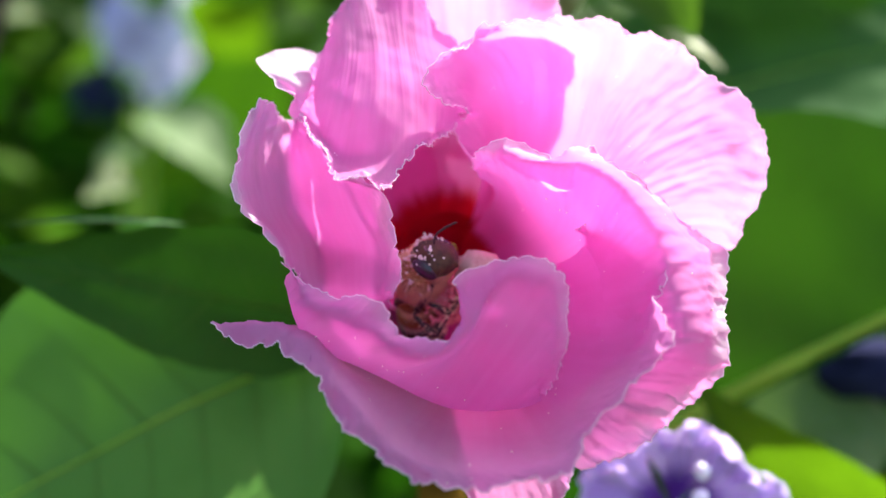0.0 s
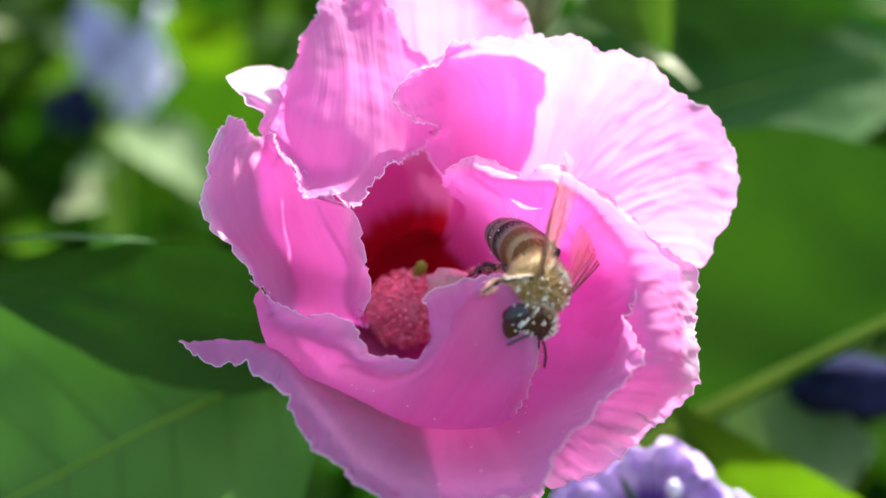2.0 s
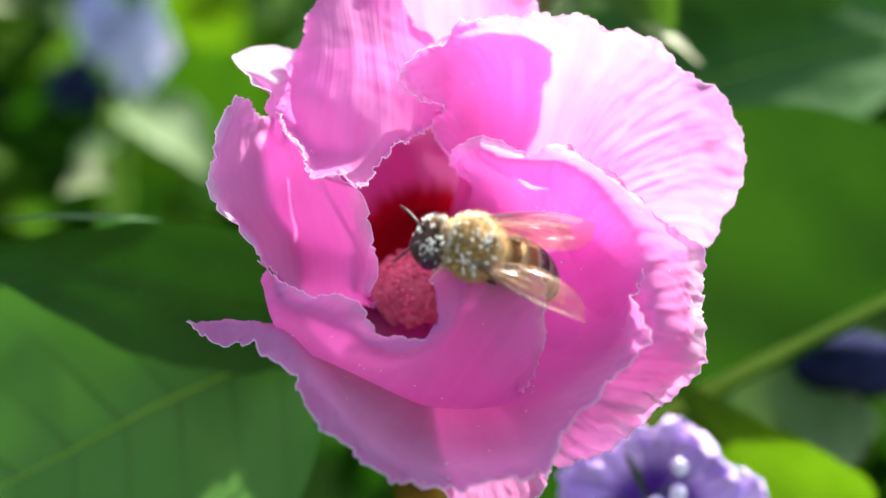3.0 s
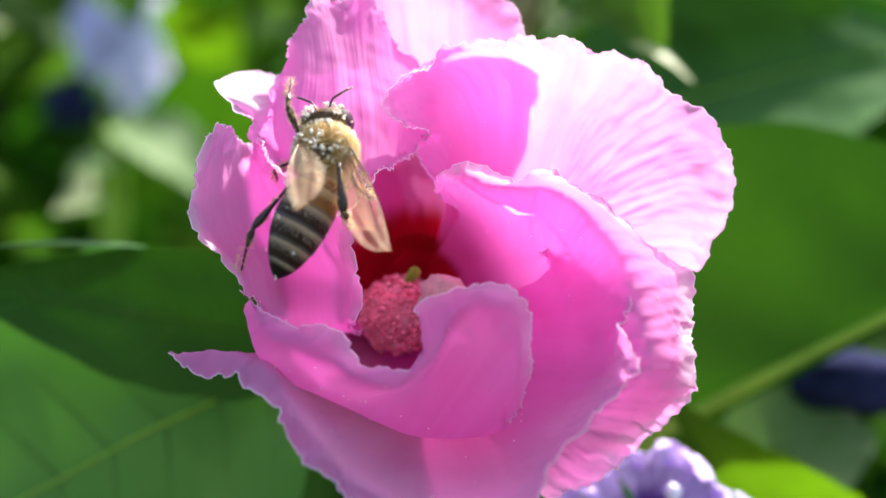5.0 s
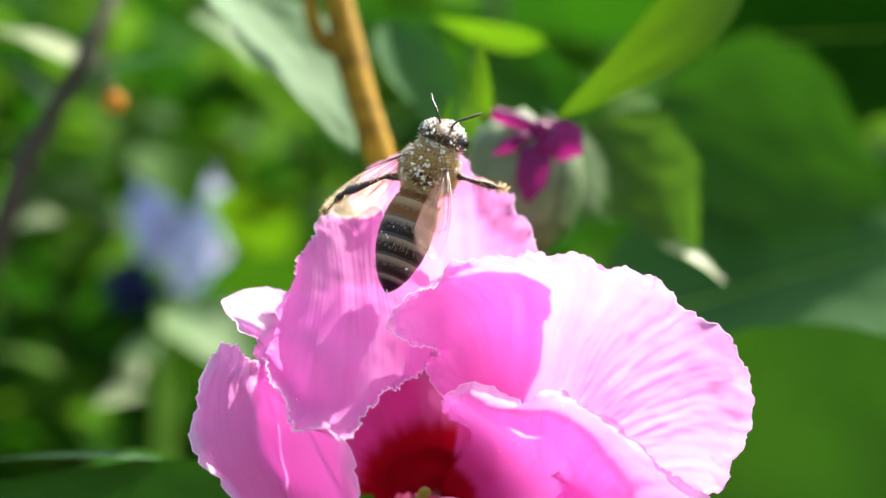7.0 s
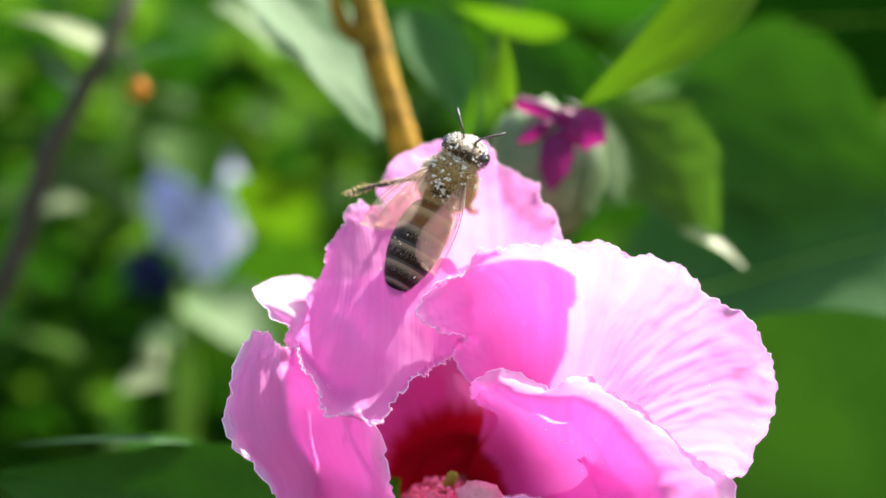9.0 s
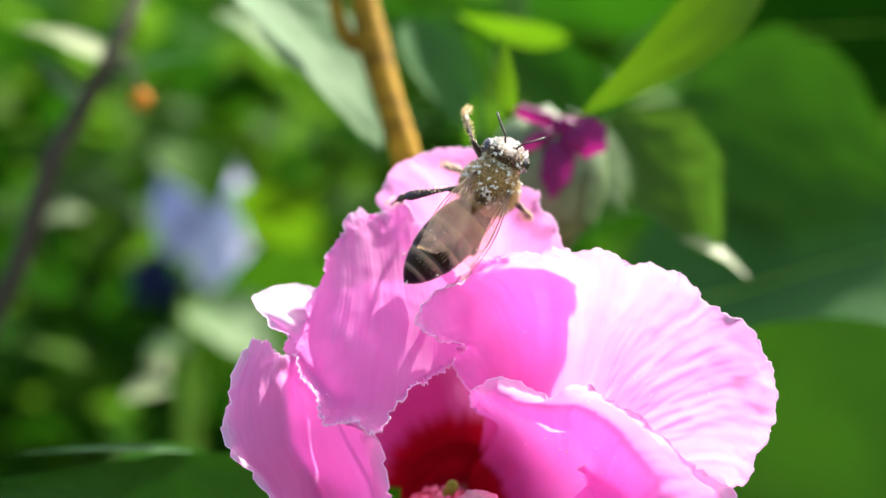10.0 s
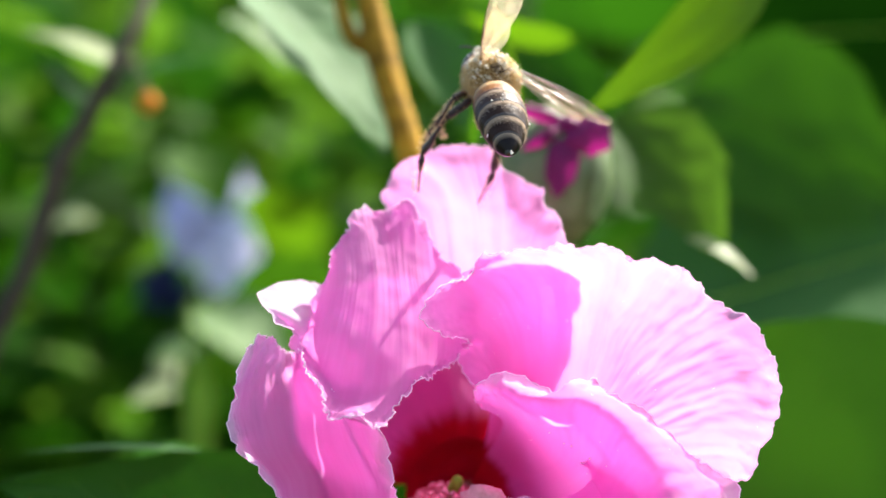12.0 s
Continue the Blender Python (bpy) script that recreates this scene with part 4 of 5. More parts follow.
# ---- the bee: x to its head, z out of its back ----
BEE = 1.06
WAIST = Vector((-1.7, 0, 0.0))
bee = new("honey_bee")
origins[bee.name] = Vector((0, 0, 0))
tagged(bee, "honey bee dusted with white pollen grains", "bee")
bee.empty_display_size = 0.004
bee.scale = (BEE, BEE, BEE)


def lathe(profile, sides=24, squash=0.9, bm=None, rings=30, caps=True):
    """Rings round the x axis: (x, radius, z of the centre); u round it, v along it."""
    bm = bm or bmesh.new()
    uv = bm.loops.layers.uv.verify()
    line = []
    for x, r, z in spline(profile, rings):
        line.append([bm.verts.new(mm((x, r * math.cos(a), z + r * squash * math.sin(a)))) for a in (2 * math.pi * k / sides for k in range(sides))])
    for j, (a, b) in enumerate(zip(line, line[1:])):
        for k in range(sides):
            f = bm.faces.new((a[k], a[(k + 1) % sides], b[(k + 1) % sides], b[k]))
            for loop, (u, v) in zip(f.loops, ((k, j), (k + 1, j), (k + 1, j + 1), (k, j + 1))):
                loop[uv].uv = (u / sides, v / (rings - 1))
    if caps:
        bm.faces.new(line[0][::-1])
        bm.faces.new(line[-1])
        bmesh.ops.recalc_face_normals(bm, faces=bm.faces)
    return bm


def hairs(bm, rng, centre, size, count, length, back=0.3, keep=lambda d: True, thick=0.026):
    """Fine tapered hairs on an ellipsoid."""
    made = 0
    while made < count:
        d = Vector((rng.gauss(0, 1), rng.gauss(0, 1), rng.gauss(0, 1))).normalized()
        if not keep(d):
            continue
        made += 1
        root = Vector(centre) + Vector([c * s for c, s in zip(d, size)])
        tip = root + (d + Vector((-back + rng.uniform(-0.3, 0.3), rng.uniform(-0.3, 0.3), rng.uniform(-0.3, 0.3)))) * length * rng.uniform(0.6, 1.2)
        s = d.orthogonal().normalized() * thick
        w = d.cross(s)
        a = [bm.verts.new(mm(root + q)) for q in (s, w, -s, -w)]
        b = bm.verts.new(mm(tip))
        for k in range(4):
            bm.faces.new((a[k], a[(k + 1) % 4], b))


def grains(bm, rng, centre, size, count, big=0.085, up=0.4):
    """Pollen grains strewn over an ellipsoid, single and in small clusters."""
    for _ in range(count):
        d = Vector((rng.gauss(0, 1), rng.gauss(0, 1), rng.gauss(up, 1))).normalized()
        at = Vector(centre) + Vector([c * s for c, s in zip(d, size)])
        for k in range(rng.choice((1, 1, 1, 2, 3, 5))):
            r = rng.uniform(0.6, 1.0) * big
            blob(at + Vector((rng.uniform(-1, 1), rng.uniform(-1, 1), rng.uniform(-1, 1))) * big * 1.5 * (k > 0), (r, r, r), bm, 1)


wings, legs = [], []
SHAPE = [(0.0, 0.475, 0.0), (-0.4, 1.188, 0.0), (-1.3, 1.71, -0.02), (-2.7, 1.9, -0.1), (-4.3, 1.843, -0.25), (-5.7, 1.472, -0.5), (-6.95, 0.874, -0.8), (-7.75, 0.114, -1.0)]


def build_abdomen(rng):
    """Overlapping horny plates on a dark core, each with a pale felt band at its front."""
    line = spline(SHAPE, 121)
    core = part("abdomen", lathe([(x, r * 0.94, z) for x, r, z in line[::10]], 28, 0.88), bee_skin, bee, "black abdomen with pale felt bands")
    core.location = mm(WAIST)
    for k, (a, b) in enumerate(((4, 24), (20, 45), (41, 64), (60, 83), (79, 101), (97, 120))):
        rows = []
        for j in range(a, b + 1, 2):
            u = (j - a) / (b - a)
            x, r, z = line[j]
            rows.append((x, r * (1.0 + 0.035 * u - 0.05 * max(0, u - 0.93) / 0.07), z))
        part("plate", lathe(rows, 32, 0.88, None, 14, False), plate_amber if k < 2 else plate_tip if k == 5 else plate_dark, core, "amber front plate" if k < 2 else "")
    felt = bmesh.new()
    for j, count, length in ((3, 420, 0.62), (8, 420, 0.55), (14, 260, 0.42)):
        x, r, z = line[j]
        hairs(felt, rng, (x - 0.15, 0, z), (0.25, r * 1.03, r * 0.91), count, length, 1.4, lambda d: abs(d.x) < 0.9, 0.022)
    part("fur", felt, bee_hair, core, "tawny fur", kind="stuff")
    felt = bmesh.new()
    for first, last, count in ((25, 34, 620), (46, 55, 620), (65, 74, 560), (84, 92, 420)):
        for _ in range(count):      # short hairs lying flat, thinning out to the rear
            x, r, z = line[first + int((last - first) * rng.random() ** 1.5)]
            a = rng.uniform(0, 2 * math.pi)
            out = Vector((0, math.cos(a), 0.88 * math.sin(a)))
            root = Vector((x, 0, z)) + out * r * 1.012
            tip = root + Vector((-rng.uniform(0.18, 0.34), rng.uniform(-0.05, 0.05), rng.uniform(-0.05, 0.05))) + out * rng.uniform(0.03, 0.10)
            w = Vector((0, -math.sin(a), math.cos(a))) * 0.016
            v = [felt.verts.new(mm(q)) for q in (root + w, root - w, tip)]
            felt.faces.new(v)
    part("felt", felt, band_felt, core, "pale felt bands", kind="stuff")
    dust = bmesh.new()
    grains(dust, rng, (-4.1, 0, -0.25), (3.8, 2.0, 1.8), 16, 0.095)
    part("pollen", dust, pollen_white, core, "white pollen grains", kind="stuff")
    return core


def build_wings():
    """Clear wings hinged on the thorax, their length along -x at rest."""
    for s in (1, -1):
        for name, size, chord, x0, z0 in (("forewing", 8.8, 2.5, 0.6, 1.35), ("hindwing", 6.3, 2.0, -0.3, 1.2)):
            def film(u, q):
                w = chord * (0.10 + 0.90 * math.sin(1.5708 * min(1.0, u / 0.66)) ** 1.3) * math.sqrt(max(0.0, 1.0 - max(0.0, (u - 0.66) / 0.34) ** 2)) + 0.02
                lead = 0.09 * size * math.sin(u * 2.6)
                crease = 0.07 * math.sin(q * 16 + u * 3) + 0.10 * math.sin(q * 7 - u * 5)
                return (-size * u, s * (lead - w * q), crease * min(1, 4 * u) + 0.25 * math.sin(u * 3) - 0.2 * q * u)
            ob = part(name, sheet([[film(j / 40, i / 16) for i in range(17)] for j in range(41)]), wing_film, bee, "clear amber wing")
            ob.location = mm((x0, s * 1.35, z0))
            veins = bmesh.new()
            for q0, q1, stop, r in ((0.0, 0.0, 0.94, 0.055), (0.10, 0.09, 0.72, 0.045), (0.22, 0.38, 0.76, 0.034), (0.35, 0.62, 0.70, 0.03), (0.55, 0.86, 0.52, 0.026)) if name == "forewing" else ((0.0, 0.0, 0.9, 0.032), (0.25, 0.4, 0.7, 0.02), (0.5, 0.85, 0.5, 0.016)):
                tube([(*film(u, q0 + (q1 - q0) * u), r * (1.25 - u)) for u in np.linspace(0.02, stop, 16)], 5, veins)
            for u, a, b in ((0.30, 0.12, 0.45), (0.42, 0.35, 0.75), (0.50, 0.10, 0.32), (0.58, 0.30, 0.55), (0.68, 0.09, 0.40)) if name == "forewing" else ((0.4, 0.1, 0.5),):
                tube([(*film(u + 0.05 * k, a + (b - a) * k), 0.022) for k in np.linspace(0, 1, 6)], 4, veins)
            part("vein", veins, wing_vein, ob, "brown wing veins")
            wings.append((ob, s, Vector(ob.location), 1.0 if name == "forewing" else 0.88))


def build_legs(rng):
    """Each leg in three jointed pieces along +x: thigh, shin, foot; the last pair is broad."""
    for s in (1, -1):
        for name, x0, sizes, thick, rest in (("fore", 1.1, (2.4, 2.1, 2.1), 0.23, (1.0, 0.6, -2.7)), ("middle", 0.1, (2.6, 2.4, 2.6), 0.24, (0.2, 1.2, -2.7)), ("hind", -0.9, (2.9, 3.2, 3.2), 0.28, (-2.0, 0.9, -2.7))):
            a, b, c = sizes
            wide = 1.75 if name == "hind" else 1.15
            thigh = part("thigh", smooth_tube([(-0.1, 0, 0, thick * 0.7), (a * 0.35, 0, -0.06, thick * 1.2), (a * 0.8, 0, 0, thick * 0.95), (a, 0, 0, thick * 0.6)], 14, 9), bee_leg, bee, "dark glossy thigh")
            shin = part("shin", tube([tuple(q) for q in spline([(-0.05, 0, 0, thick * 0.6), (b * 0.3, 0, 0, thick * 0.85), (b * 0.8, 0, 0, thick * wide), (b, 0, 0, thick * wide * 0.6)], 14)], 9, None, 0.6), bee_leg, bee)
            joints = [(0.0, thick * 0.6), (c * 0.2, thick * wide * 0.72), (c * 0.42, thick * 0.62)]
            for k in range(4):
                joints += [(c * (0.46 + 0.13 * k), thick * 0.26), (c * (0.54 + 0.13 * k), thick * 0.42)]
            foot = part("foot", tube([(x, 0, -0.03 * x * x, r) for x, r in joints + [(c, thick * 0.2)]], 8, None, 0.8), bee_leg, bee)
            for ob, size, count in ((thigh, a, 50), (shin, b, 110), (foot, c, 90)):
                fur = bmesh.new()
                hairs(fur, rng, (size * 0.5, 0, 0), (size * 0.5, thick * 0.9, thick * 0.9), count, 0.34, -0.5, thick=0.017)
                part("bristles", fur, bee_hair, ob, "short tawny bristles", kind="stuff")
            for ob, size, count in ((shin, b, 12), (foot, c, 16)):
                dust = bmesh.new()
                grains(dust, rng, (size * 0.55, 0, 0), (size * 0.45, thick * 1.25, thick * 1.15), count, 0.075, 0)
                part("pollen", dust, pollen_mass, ob, "clinging pollen", kind="stuff")
            legs.append(dict(name=name, side=s, hip=Vector((x0, s * 0.85, -1.1)), sizes=sizes, parts=(thigh, shin, foot), rest=Vector((rest[0], s * rest[1], rest[2]))))


def build_bee():
    rng = random.Random(2)
    part("thorax", lathe([(-1.9, 0.6, 0.1), (-1.55, 1.35, 0.1), (-0.7, 1.88, 0.15), (0.35, 1.95, 0.2), (1.25, 1.6, 0.1), (1.8, 0.9, 0.0)], 28), thorax_felt, bee, "tawny felted thorax")
    part("back_shield", blob((-0.5, 0, 1.34), (0.98, 1.0, 0.58), None, 3, 0.05), bee_skin, bee, "dark bare patch on the back")
    head = part("head", lathe([(1.6, 0.8, 0.0), (1.9, 1.5, -0.1), (2.4, 1.78, -0.25), (3.0, 1.55, -0.6), (3.45, 0.98, -1.0), (3.75, 0.28, -1.3)], 28, 0.95), bee_skin, bee)
    for s in (-1, 1):
        part("eye", blob((2.45, 1.36 * s, -0.35), (0.70, 0.56, 1.1), None, 3), bee_eye, head, "glossy black compound eye")
        scape = [(3.0, 0.3 * s, 0.1, 0.09), (3.45, 0.55 * s, 0.4, 0.08), (3.8, 0.75 * s, 0.5, 0.075)]
        whip = [(4.0, 1.0 * s, 0.45, 0.09), (4.45, 1.5 * s, 0.2, 0.09), (4.8, 1.85 * s, -0.1, 0.085), (4.95, 2.0 * s, -0.25, 0.06)]
        part("antenna", smooth_tube(scape + whip, 26, 8), bee_leg, head)
    part("jaw", smooth_tube([(3.0, 0, -1.2, 0.45), (3.3, 0, -1.7, 0.34), (3.2, 0, -2.2, 0.12)], 8, 8), bee_skin, head)
    face = bmesh.new()
    hairs(face, rng, (2.35, 0, -0.25), (1.1, 1.66, 1.6), 1500, 0.40, keep=lambda d: abs(d.y) < 0.8 and d.x < 0.3 + 0.5 * rng.random() ** 4 and not (d.z > 0.5 and d.x > -0.3 and rng.random() < 0.7), thick=0.022)
    part("fur", face, bee_hair, head, "short tawny fur", kind="stuff")
    dust = bmesh.new()
    grains(dust, rng, (2.4, 0, -0.15), (1.25, 1.8, 1.75), 100, 0.105)
    part("pollen", dust, pollen_white, head, "white pollen grains", kind="stuff")
    fur = bmesh.new()
    # thick all round, worn bare on the rear of the back
    hairs(fur, rng, (-0.05, 0, 0.15), (1.75, 1.85, 1.7), 9500, 0.55, keep=lambda d: not (d.z > 0.66 and -0.7 < d.x < 0.45 and rng.random() < 0.66), thick=0.026)
    part("fur", fur, bee_hair, bee, "tawny fur", kind="stuff")
    dust = bmesh.new()
    grains(dust, rng, (0.0, 0, 0.2), (2.1, 2.2, 2.05), 150, 0.11)
    part("pollen", dust, pollen_white, bee, "white pollen grains", kind="stuff")
    build_wings()
    build_legs(rng)
    return build_abdomen(rng)


def stance(at, ahead, back):
    """The bee's pose: the place of its thorax in the garden frame, the way its head points, the side its back faces."""
    x = Vector(ahead).normalized()
    z = Vector(back)
    z = (z - x * z.dot(x)).normalized()
    y = z.cross(x)
    turn = Matrix((x, y, z)).transposed().to_4x4()
    return garden @ Matrix.Translation(mm(at)) @ turn


def hinge(at, yaw, pitch):
    """A pose turned sideways and lifted about a joint, in degrees."""
    return Matrix.Translation(at) @ Matrix.Rotation(radians(yaw), 4, "Z") @ Matrix.Rotation(radians(pitch), 4, "Y")


def glide(rows):
    """The rows carried smoothly through, a pose every tenth of a second."""
    times = np.array([t for t, _ in rows])
    values = []
    for _, m in rows:
        q = m.to_quaternion()
        if values:
            q.make_compatible(last)
        last = q
        values.append((*m.translation, *q))
    v = np.array(values)
    slope = np.array([(v[min(k + 1, len(v) - 1)] - v[max(k - 1, 0)]) / (times[min(k + 1, len(v) - 1)] - times[max(k - 1, 0)]) for k in range(len(v))])
    out = []
    for n in range(121):
        t = n / 10
        k = min(max(int(np.searchsorted(times, t + 1e-6)) - 1, 0), len(v) - 2)
        h = times[k + 1] - times[k]
        u = (t - times[k]) / h
        p = (1 + 2 * u) * (1 - u) ** 2 * v[k] + u * (1 - u) ** 2 * h * slope[k] + u * u * (3 - 2 * u) * v[k + 1] + u * u * (u - 1) * h * slope[k + 1]
        out.append((t, Matrix.Translation(p[:3]) @ Quaternion(p[3:]).normalized().to_matrix().to_4x4()))
    return out


def chain(hip, toe, sizes, side):
    """The joints of a leg that arches from its hip to its toe, in the bee's millimetres."""
    a, b, c = sizes
    way = toe - hip
    far = min(max(way.length, 0.35 * (a + b + c)), 0.985 * (a + b + c))
    low, high = 0.0, 1.9
    for _ in range(24):
        bend = (low + high) / 2
        if math.hypot((a + c) * math.cos(bend) + b, (a - c) * math.sin(bend)) > far:
            low = bend
        else:
            high = bend
    e = way.normalized()
    tuck = min(1.0, max(0.0, 1.0 - (side * toe.y - 0.6) / 1.4))     # a leg beneath the body folds backwards
    pole = Vector((-1.5 * tuck, side * 0.4 * (1 - tuck), 1.05 - tuck))
    n = (pole - e * pole.dot(e)).normalized()
    tilt = math.atan2((a - c) * math.sin(bend), (a + c) * math.cos(bend) + b)

    def at(x, y):
        return hip + e * (x * math.cos(tilt) + y * math.sin(tilt)) + n * (y * math.cos(tilt) - x * math.sin(tilt))
    knee, ankle = (a * math.cos(bend), a * math.sin(bend)), (a * math.cos(bend) + b, a * math.sin(bend))
    return [hip, at(*knee), at(*ankle), at(ankle[0] + c * math.cos(bend), ankle[1] - c * math.sin(bend))], n


def tread(leg, poses, spots):
    """Keys a leg that stands on its spots in turn: (seconds, x, y, z) of the garden; where none is given it finds its own footing."""
    stops = [(t, Vector((x, y, z))) for t, x, y, z in spots]
    home = garden.inverted()
    for n in range(0, 121, 5):
        if all(abs(n / 10 - t) > 0.24 for t, _ in stops):
            stops.append((n / 10, (home @ (poses[n][1] @ (leg["rest"] * MM * BEE))) / MM))
    stops.sort(key=lambda s: s[0])
    tracks = ([], [], [])
    for t, m in poses:
        k = max([i for i, s in enumerate(stops) if s[0] <= t + 1e-6], default=0)
        (t0, p), (t1, q) = stops[k], stops[min(k + 1, len(stops) - 1)]
        u = min(1.0, max(0.0, (t - t0) / (t1 - t0) * 2 - 0.5)) if t1 > t0 else 0.0
        spot = p.lerp(q, u * u * (3 - 2 * u))
        toe = (m.inverted() @ (garden @ (spot * MM))) / (MM * BEE) + Vector((0, 0, 0.8 * math.sin(math.pi * u)))
        joints, n = chain(leg["hip"], toe, leg["sizes"], leg["side"])
        for track, j0, j1 in zip(tracks, joints, joints[1:]):
            x = (j1 - j0).normalized()
            z = (n - x * n.dot(x)).normalized()
            track.append((t, Matrix.Translation(mm(j0)) @ Matrix((x, z.cross(x), z)).transposed().to_4x4()))
    for ob, rows in zip(leg["parts"], tracks):
        walk(ob, rows)


def motions():
    poses = glide([
        (0, stance((-1.7, 9.7, -2.1), (0.29, -0.75, 0.60), (-0.5, -0.3, 0.8))),
        (0.5, stance((-1.1, 7.4, -3.1), (0.30, -0.87, 0.39), (-0.5, -0.3, 0.8))),
        (0.8, stance((1.4, 8.6, -0.9), (0.55, -0.75, 0.35), (-0.35, -0.35, 0.9))),
        (1, stance((2.0, 6.4, 0.0), (0.42, -0.88, 0.10), (-0.2, -0.25, 1))),
        (1.5, stance((8.0, 2.4, 1.9), (0.95, -0.29, -0.07), (0, -0.25, 1))),
        (2, stance((8.8, -1.9, -1.5), (-0.14, -0.44, -0.89), (0.75, -0.65, 0.2))),
        (2.3, stance((8.6, -3.4, -4.0), (-0.97, -0.21, -0.08), (0.25, -1, 0.2))),
        (2.5, stance((7.6, -3.6, -4.2), (-0.97, -0.21, -0.16), (0.1, -1, 0.15))),
        (2.7, stance((5.3, -4.8, -1.9), (-0.95, -0.30, 0.07), (0.05, -0.9, 0.35))),
        (4.3, stance((-3.7, 1.5, 7.4), (-0.71, 0.23, 0.66), (0.1, -1, 0.1))),
        (4.5, stance((-5.9, 1.2, 7.2), (-0.58, 0.14, 0.80), (0.05, -1, 0.1))),
        (5, stance((-5.5, 0.5, 8.9), (-0.06, 0.44, 0.90), (-0.2, -1, 0.2))),
        (5.5, stance((-5.5, 1.0, 11.7), (0.18, 0.26, 0.95), (0.75, -0.65, 0.1))),
        (6, stance((-3.1, 4.2, 18.1), (0.42, -0.16, 0.89), (0.35, -0.95, 0.2))),
        (6.5, stance((-0.1, 6.7, 22.8), (0.60, -0.16, 0.79), (0.1, -1, 0.3))),
        (7, stance((1.6, 6.6, 24.7), (0.38, -0.19, 0.90), (0, -1, 0.3))),
        (7.2, stance((1.4, 6.6, 24.8), (0.41, -0.19, 0.89), (0, -1, 0.3))),
        (8.8, stance((0.9, 6.6, 23.3), (0.40, -0.18, 0.90), (0.05, -1, 0.3))),
        (9, stance((0.9, 7.2, 23.0), (0.48, -0.17, 0.86), (0.1, -1, 0.3))),
        (9.5, stance((3.3, 7.2, 22.4), (0.54, -0.17, 0.83), (0.45, -0.9, 0.3))),
        (10, stance((4.1, 7.1, 23.2), (0.48, -0.18, 0.86), (0.25, -0.95, 0.2))),
        (10.5, stance((1.9, 8.5, 27.2), (-0.18, -0.25, 0.95), (0, -1, 0.2))),
        (11, stance((3.0, 7.6, 26.2), (0.16, -0.22, 0.96), (0, -1, 0.3))),
        (11.5, stance((2.8, 9.3, 27.5), (-0.04, 0.39, 0.92), (0, -1, 0.4))),
        (11.7, stance((2.4, 9.8, 28.8), (-0.07, 0.64, 0.76), (0.05, -0.9, 0.5))),
        (11.9, stance((2.4, 9.4, 29.0), (-0.05, 0.68, 0.74), (0.05, -0.8, 0.6))),
        (12, stance((3.9, 9.5, 31.8), (-0.10, 0.74, 0.66), (0.4, -0.6, 0.6))),
    ])
    walk(bee, poses)
    # the abdomen swings sideways and up on the waist
    walk(abdomen, glide([(t, hinge(mm(WAIST), -yaw, pitch)) for t, yaw, pitch in (
        (0, 8, -20), (0.8, 12, -30), (1, 22, -43), (1.5, 27, -29), (2, 14, -43), (2.3, -52, -40), (2.5, -58, -38), (2.7, -13, -37), (4.3, 28, -1), (4.5, 27, 14), (5, 35, -6), (5.5, 19, 10), (6, 18, 14), (6.5, -20, 14), (7, -4, 14), (7.2, -4, 14), (8.8, 3, 14), (9, -2, 14), (9.5, 16, 14), (10, 17, 14), (10.5, 21, -10), (11, 7, 14), (11.5, 26, -42), (11.7, 28, -40), (11.9, 10, -43), (12, -6, 2))]))
    # (seconds, spread, lift) of its left and its right wings, in degrees
    left = [(0, 8, 6), (1.5, 10, 12), (2, 19, 14), (2.3, 18, -6), (2.5, 12, -14), (2.7, 12, -8), (4.3, 38, 41), (4.5, 37, 44), (5, -8, 30), (5.5, 39, 36), (6, 19, 53), (6.5, 13, 67), (7, 39, -18), (9, 9, 50), (9.5, 21, 57), (10, 9, 44), (10.5, 13, 53), (11, -21, 70), (11.5, 6, 42), (11.7, 25, 35), (11.9, 44, 25), (12, 30, 72)]
    right = [(0, 8, 6), (1.5, 12, 14), (2, 14, 20), (2.3, 12, -8), (2.5, 4, -12), (2.7, 6, -4), (4.3, 14, 15), (4.5, 20, 24), (5, 14, -18), (5.5, -1, 20), (6, 7, 43), (6.5, 40, 48), (7, 27, 41), (9, 15, 41), (9.5, -7, 49), (10, -5, 39), (10.5, 4, 51), (11, 33, 60), (11.5, 18, 23), (11.7, 19, -2), (11.9, 63, -23), (12, 78, -6)]
    for ob, s, at, share in wings:
        walk(ob, glide([(t, hinge(at, -s * spread * share, lift * share)) for t, spread, lift in (left if s > 0 else right)]))
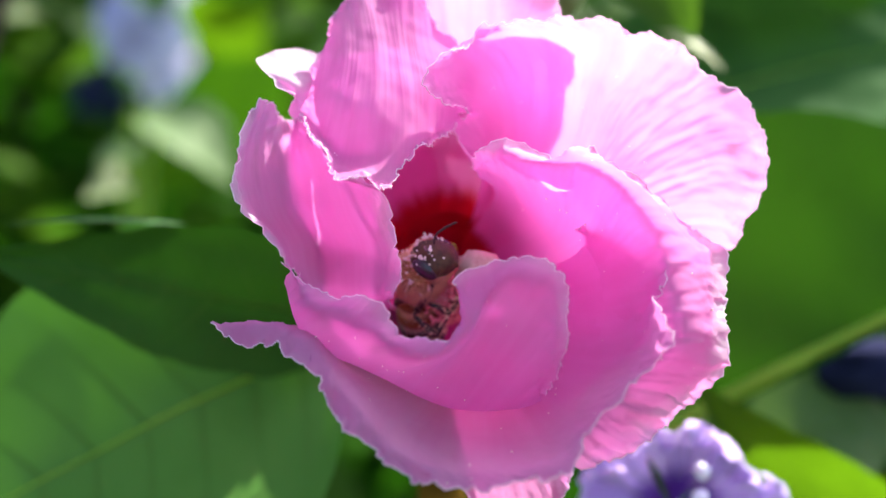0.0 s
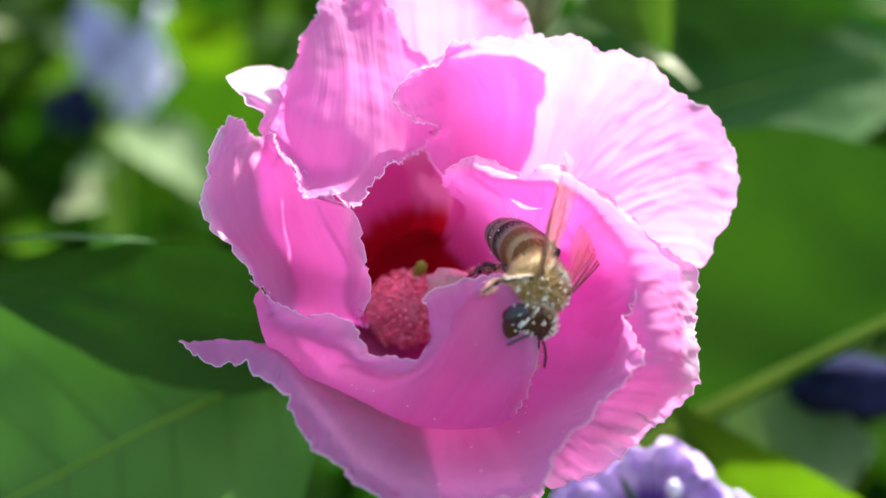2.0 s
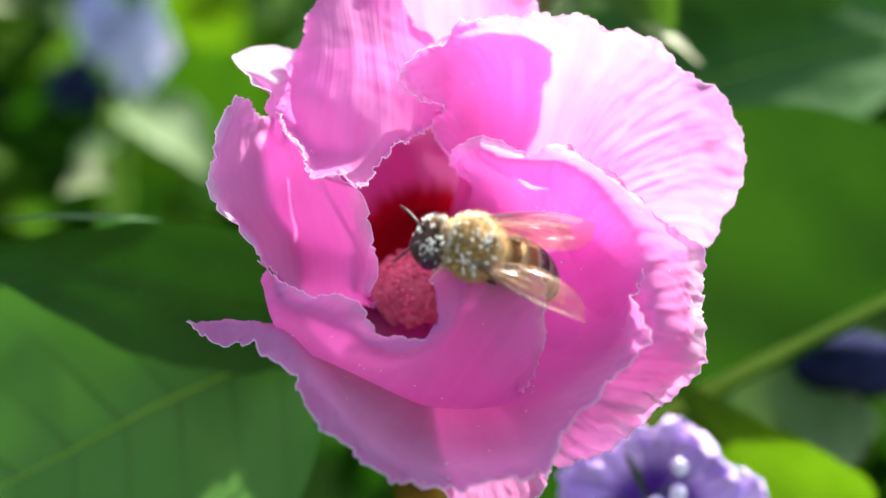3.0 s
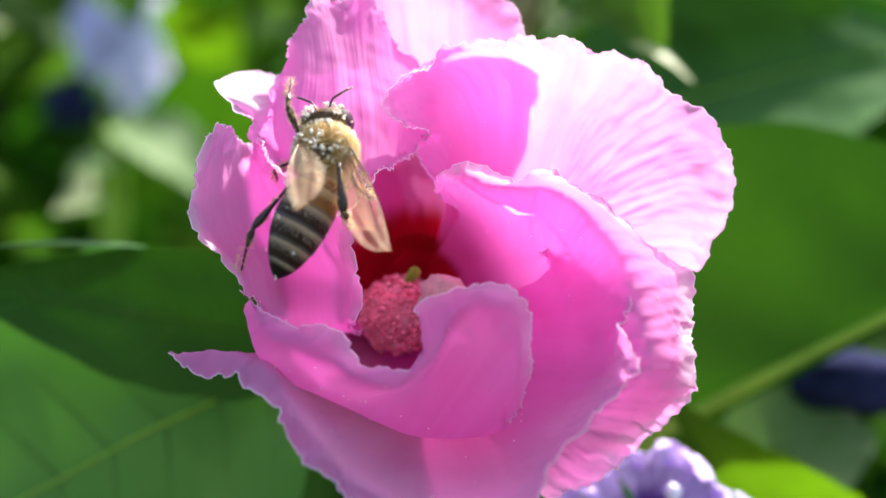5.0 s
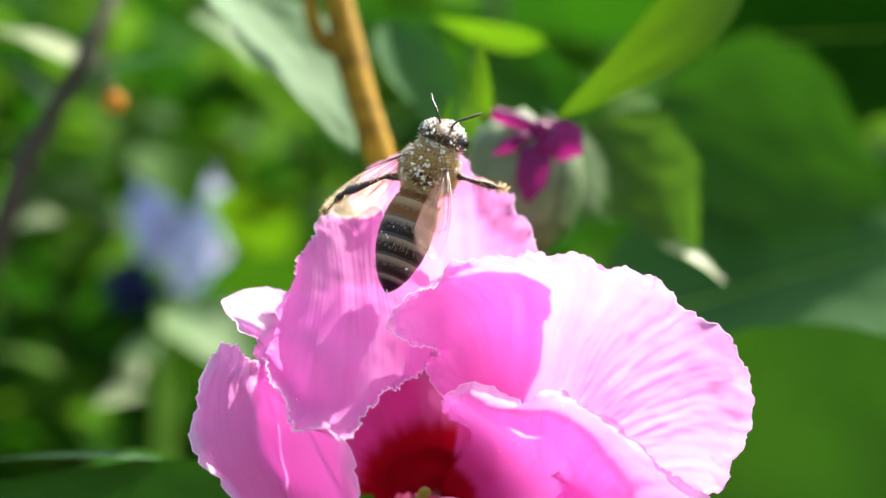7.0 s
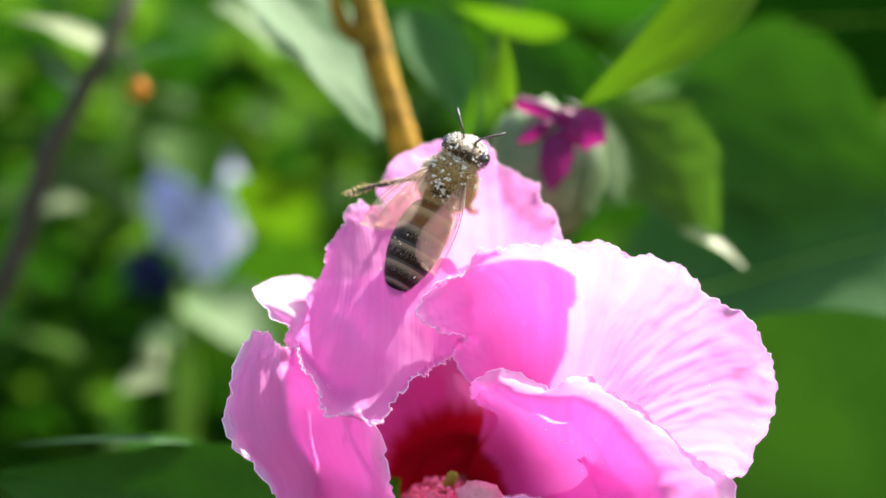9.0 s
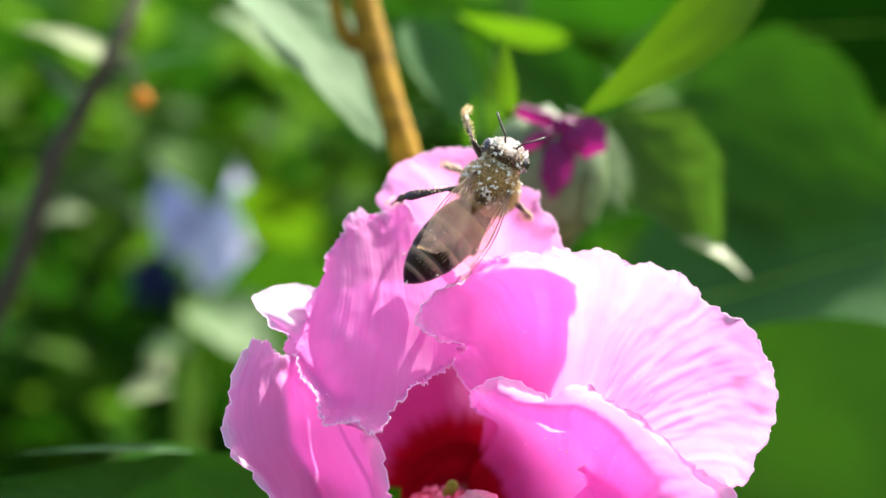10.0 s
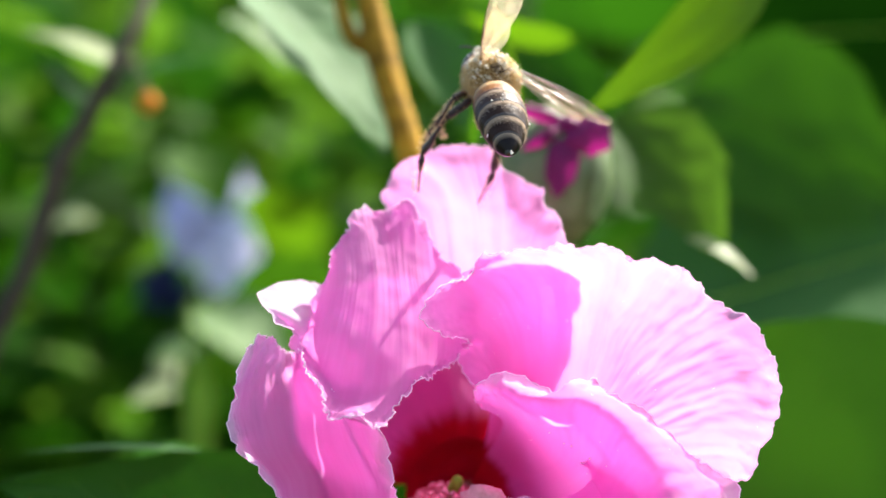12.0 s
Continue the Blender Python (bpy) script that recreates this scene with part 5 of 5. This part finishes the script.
    # where each foot stands, in millimetres of the garden
    spots = {
        ("fore", 1): [(2.5, 2.3, -0.4, -6.9), (2.7, 1.3, -3.5, -5.9), (4.3, -9.6, 2, 7.6), (4.5, -9.8, 2.2, 6.7), (5, -8, 0.4, 14.2), (5.5, -10.2, 8.7, 13.4), (6, -3.5, 6.2, 25), (9, -1.9, 16.2, 25.9), (9.5, -1.3, 16, 26.4), (10, 2.5, 9.1, 29.8), (11, -1.4, 9.6, 27.9), (11.5, -1.8, 15.9, 27.4), (11.7, -2.5, 11.8, 26.9), (11.9, -2.3, 11.4, 26.4)],
        ("middle", 1): [(2.7, 3.4, -1.4, -5), (5, -10, 8.1, 7.3), (5.5, -7.9, 5.3, 11.9), (6, -7.6, 9.8, 19.9), (9, -7.6, 9.2, 22.4), (10, -0.5, 16, 26.7), (10.5, -1.6, 10.5, 26.8), (12, -0, 11.5, 27.7)],
        ("hind", 1): [(4.3, -2.1, 2, -1.8), (4.5, -7.2, 2.2, 1.7), (5, -11.9, 0.4, 0.5), (5.5, -14.5, 7.7, 8.4), (6, -10.2, 7.9, 12.6), (6.5, -9.2, 8.8, 18.9), (7, -7, 8.6, 21.6), (9.5, -3.8, 11.1, 20.8), (10, -4.1, 9.1, 22.1), (10.5, -4.1, 11.7, 22.1), (11, -3.9, 9.6, 21.9), (11.5, -4, 11.7, 22.2), (11.7, -5.1, 16.2, 23), (11.9, -4.4, 11.6, 21.7), (12, -2.4, 11.5, 23.3)],
        ("fore", -1): [(1.5, 11.7, 6.5, -2.9), (2, 9, 0.1, -7.2), (4.5, -5.8, 4.1, 11.2)],
        ("middle", -1): [(2, 4.8, -3.1, -1.8), (2.5, 3.1, -2.9, -2.9), (2.7, 7.9, -2.8, -0.1), (6.5, 3.3, 16.2, 22.9), (7, 7.4, 8.6, 23.3), (9, 2.7, 16.9, 21.6), (10, 6.5, 14.9, 22.1)],
        ("hind", -1): [(1.5, 3.8, -2.4, -1.4), (2, 3.9, 7.9, -0.8), (5, -3.8, 0.4, 3.4), (5.5, -6, 4, 4.4), (10.5, 5.9, 14.9, 21.5), (11, 4.5, 15.7, 21.4), (11.5, 3.6, 16.4, 21.3), (11.7, 2.7, 17, 21.4), (11.9, 3.2, 16.7, 21.1), (12, 2.7, 16.5, 22.5)],
    }
    for leg in legs:
        tread(leg, poses, spots.get((leg["name"], leg["side"]), ()))


ground()
hedge()
build_flower()
build_shrub()
build_bud()
build_violet_flower()
build_far_flowers()
abdomen = build_bee()
motions()
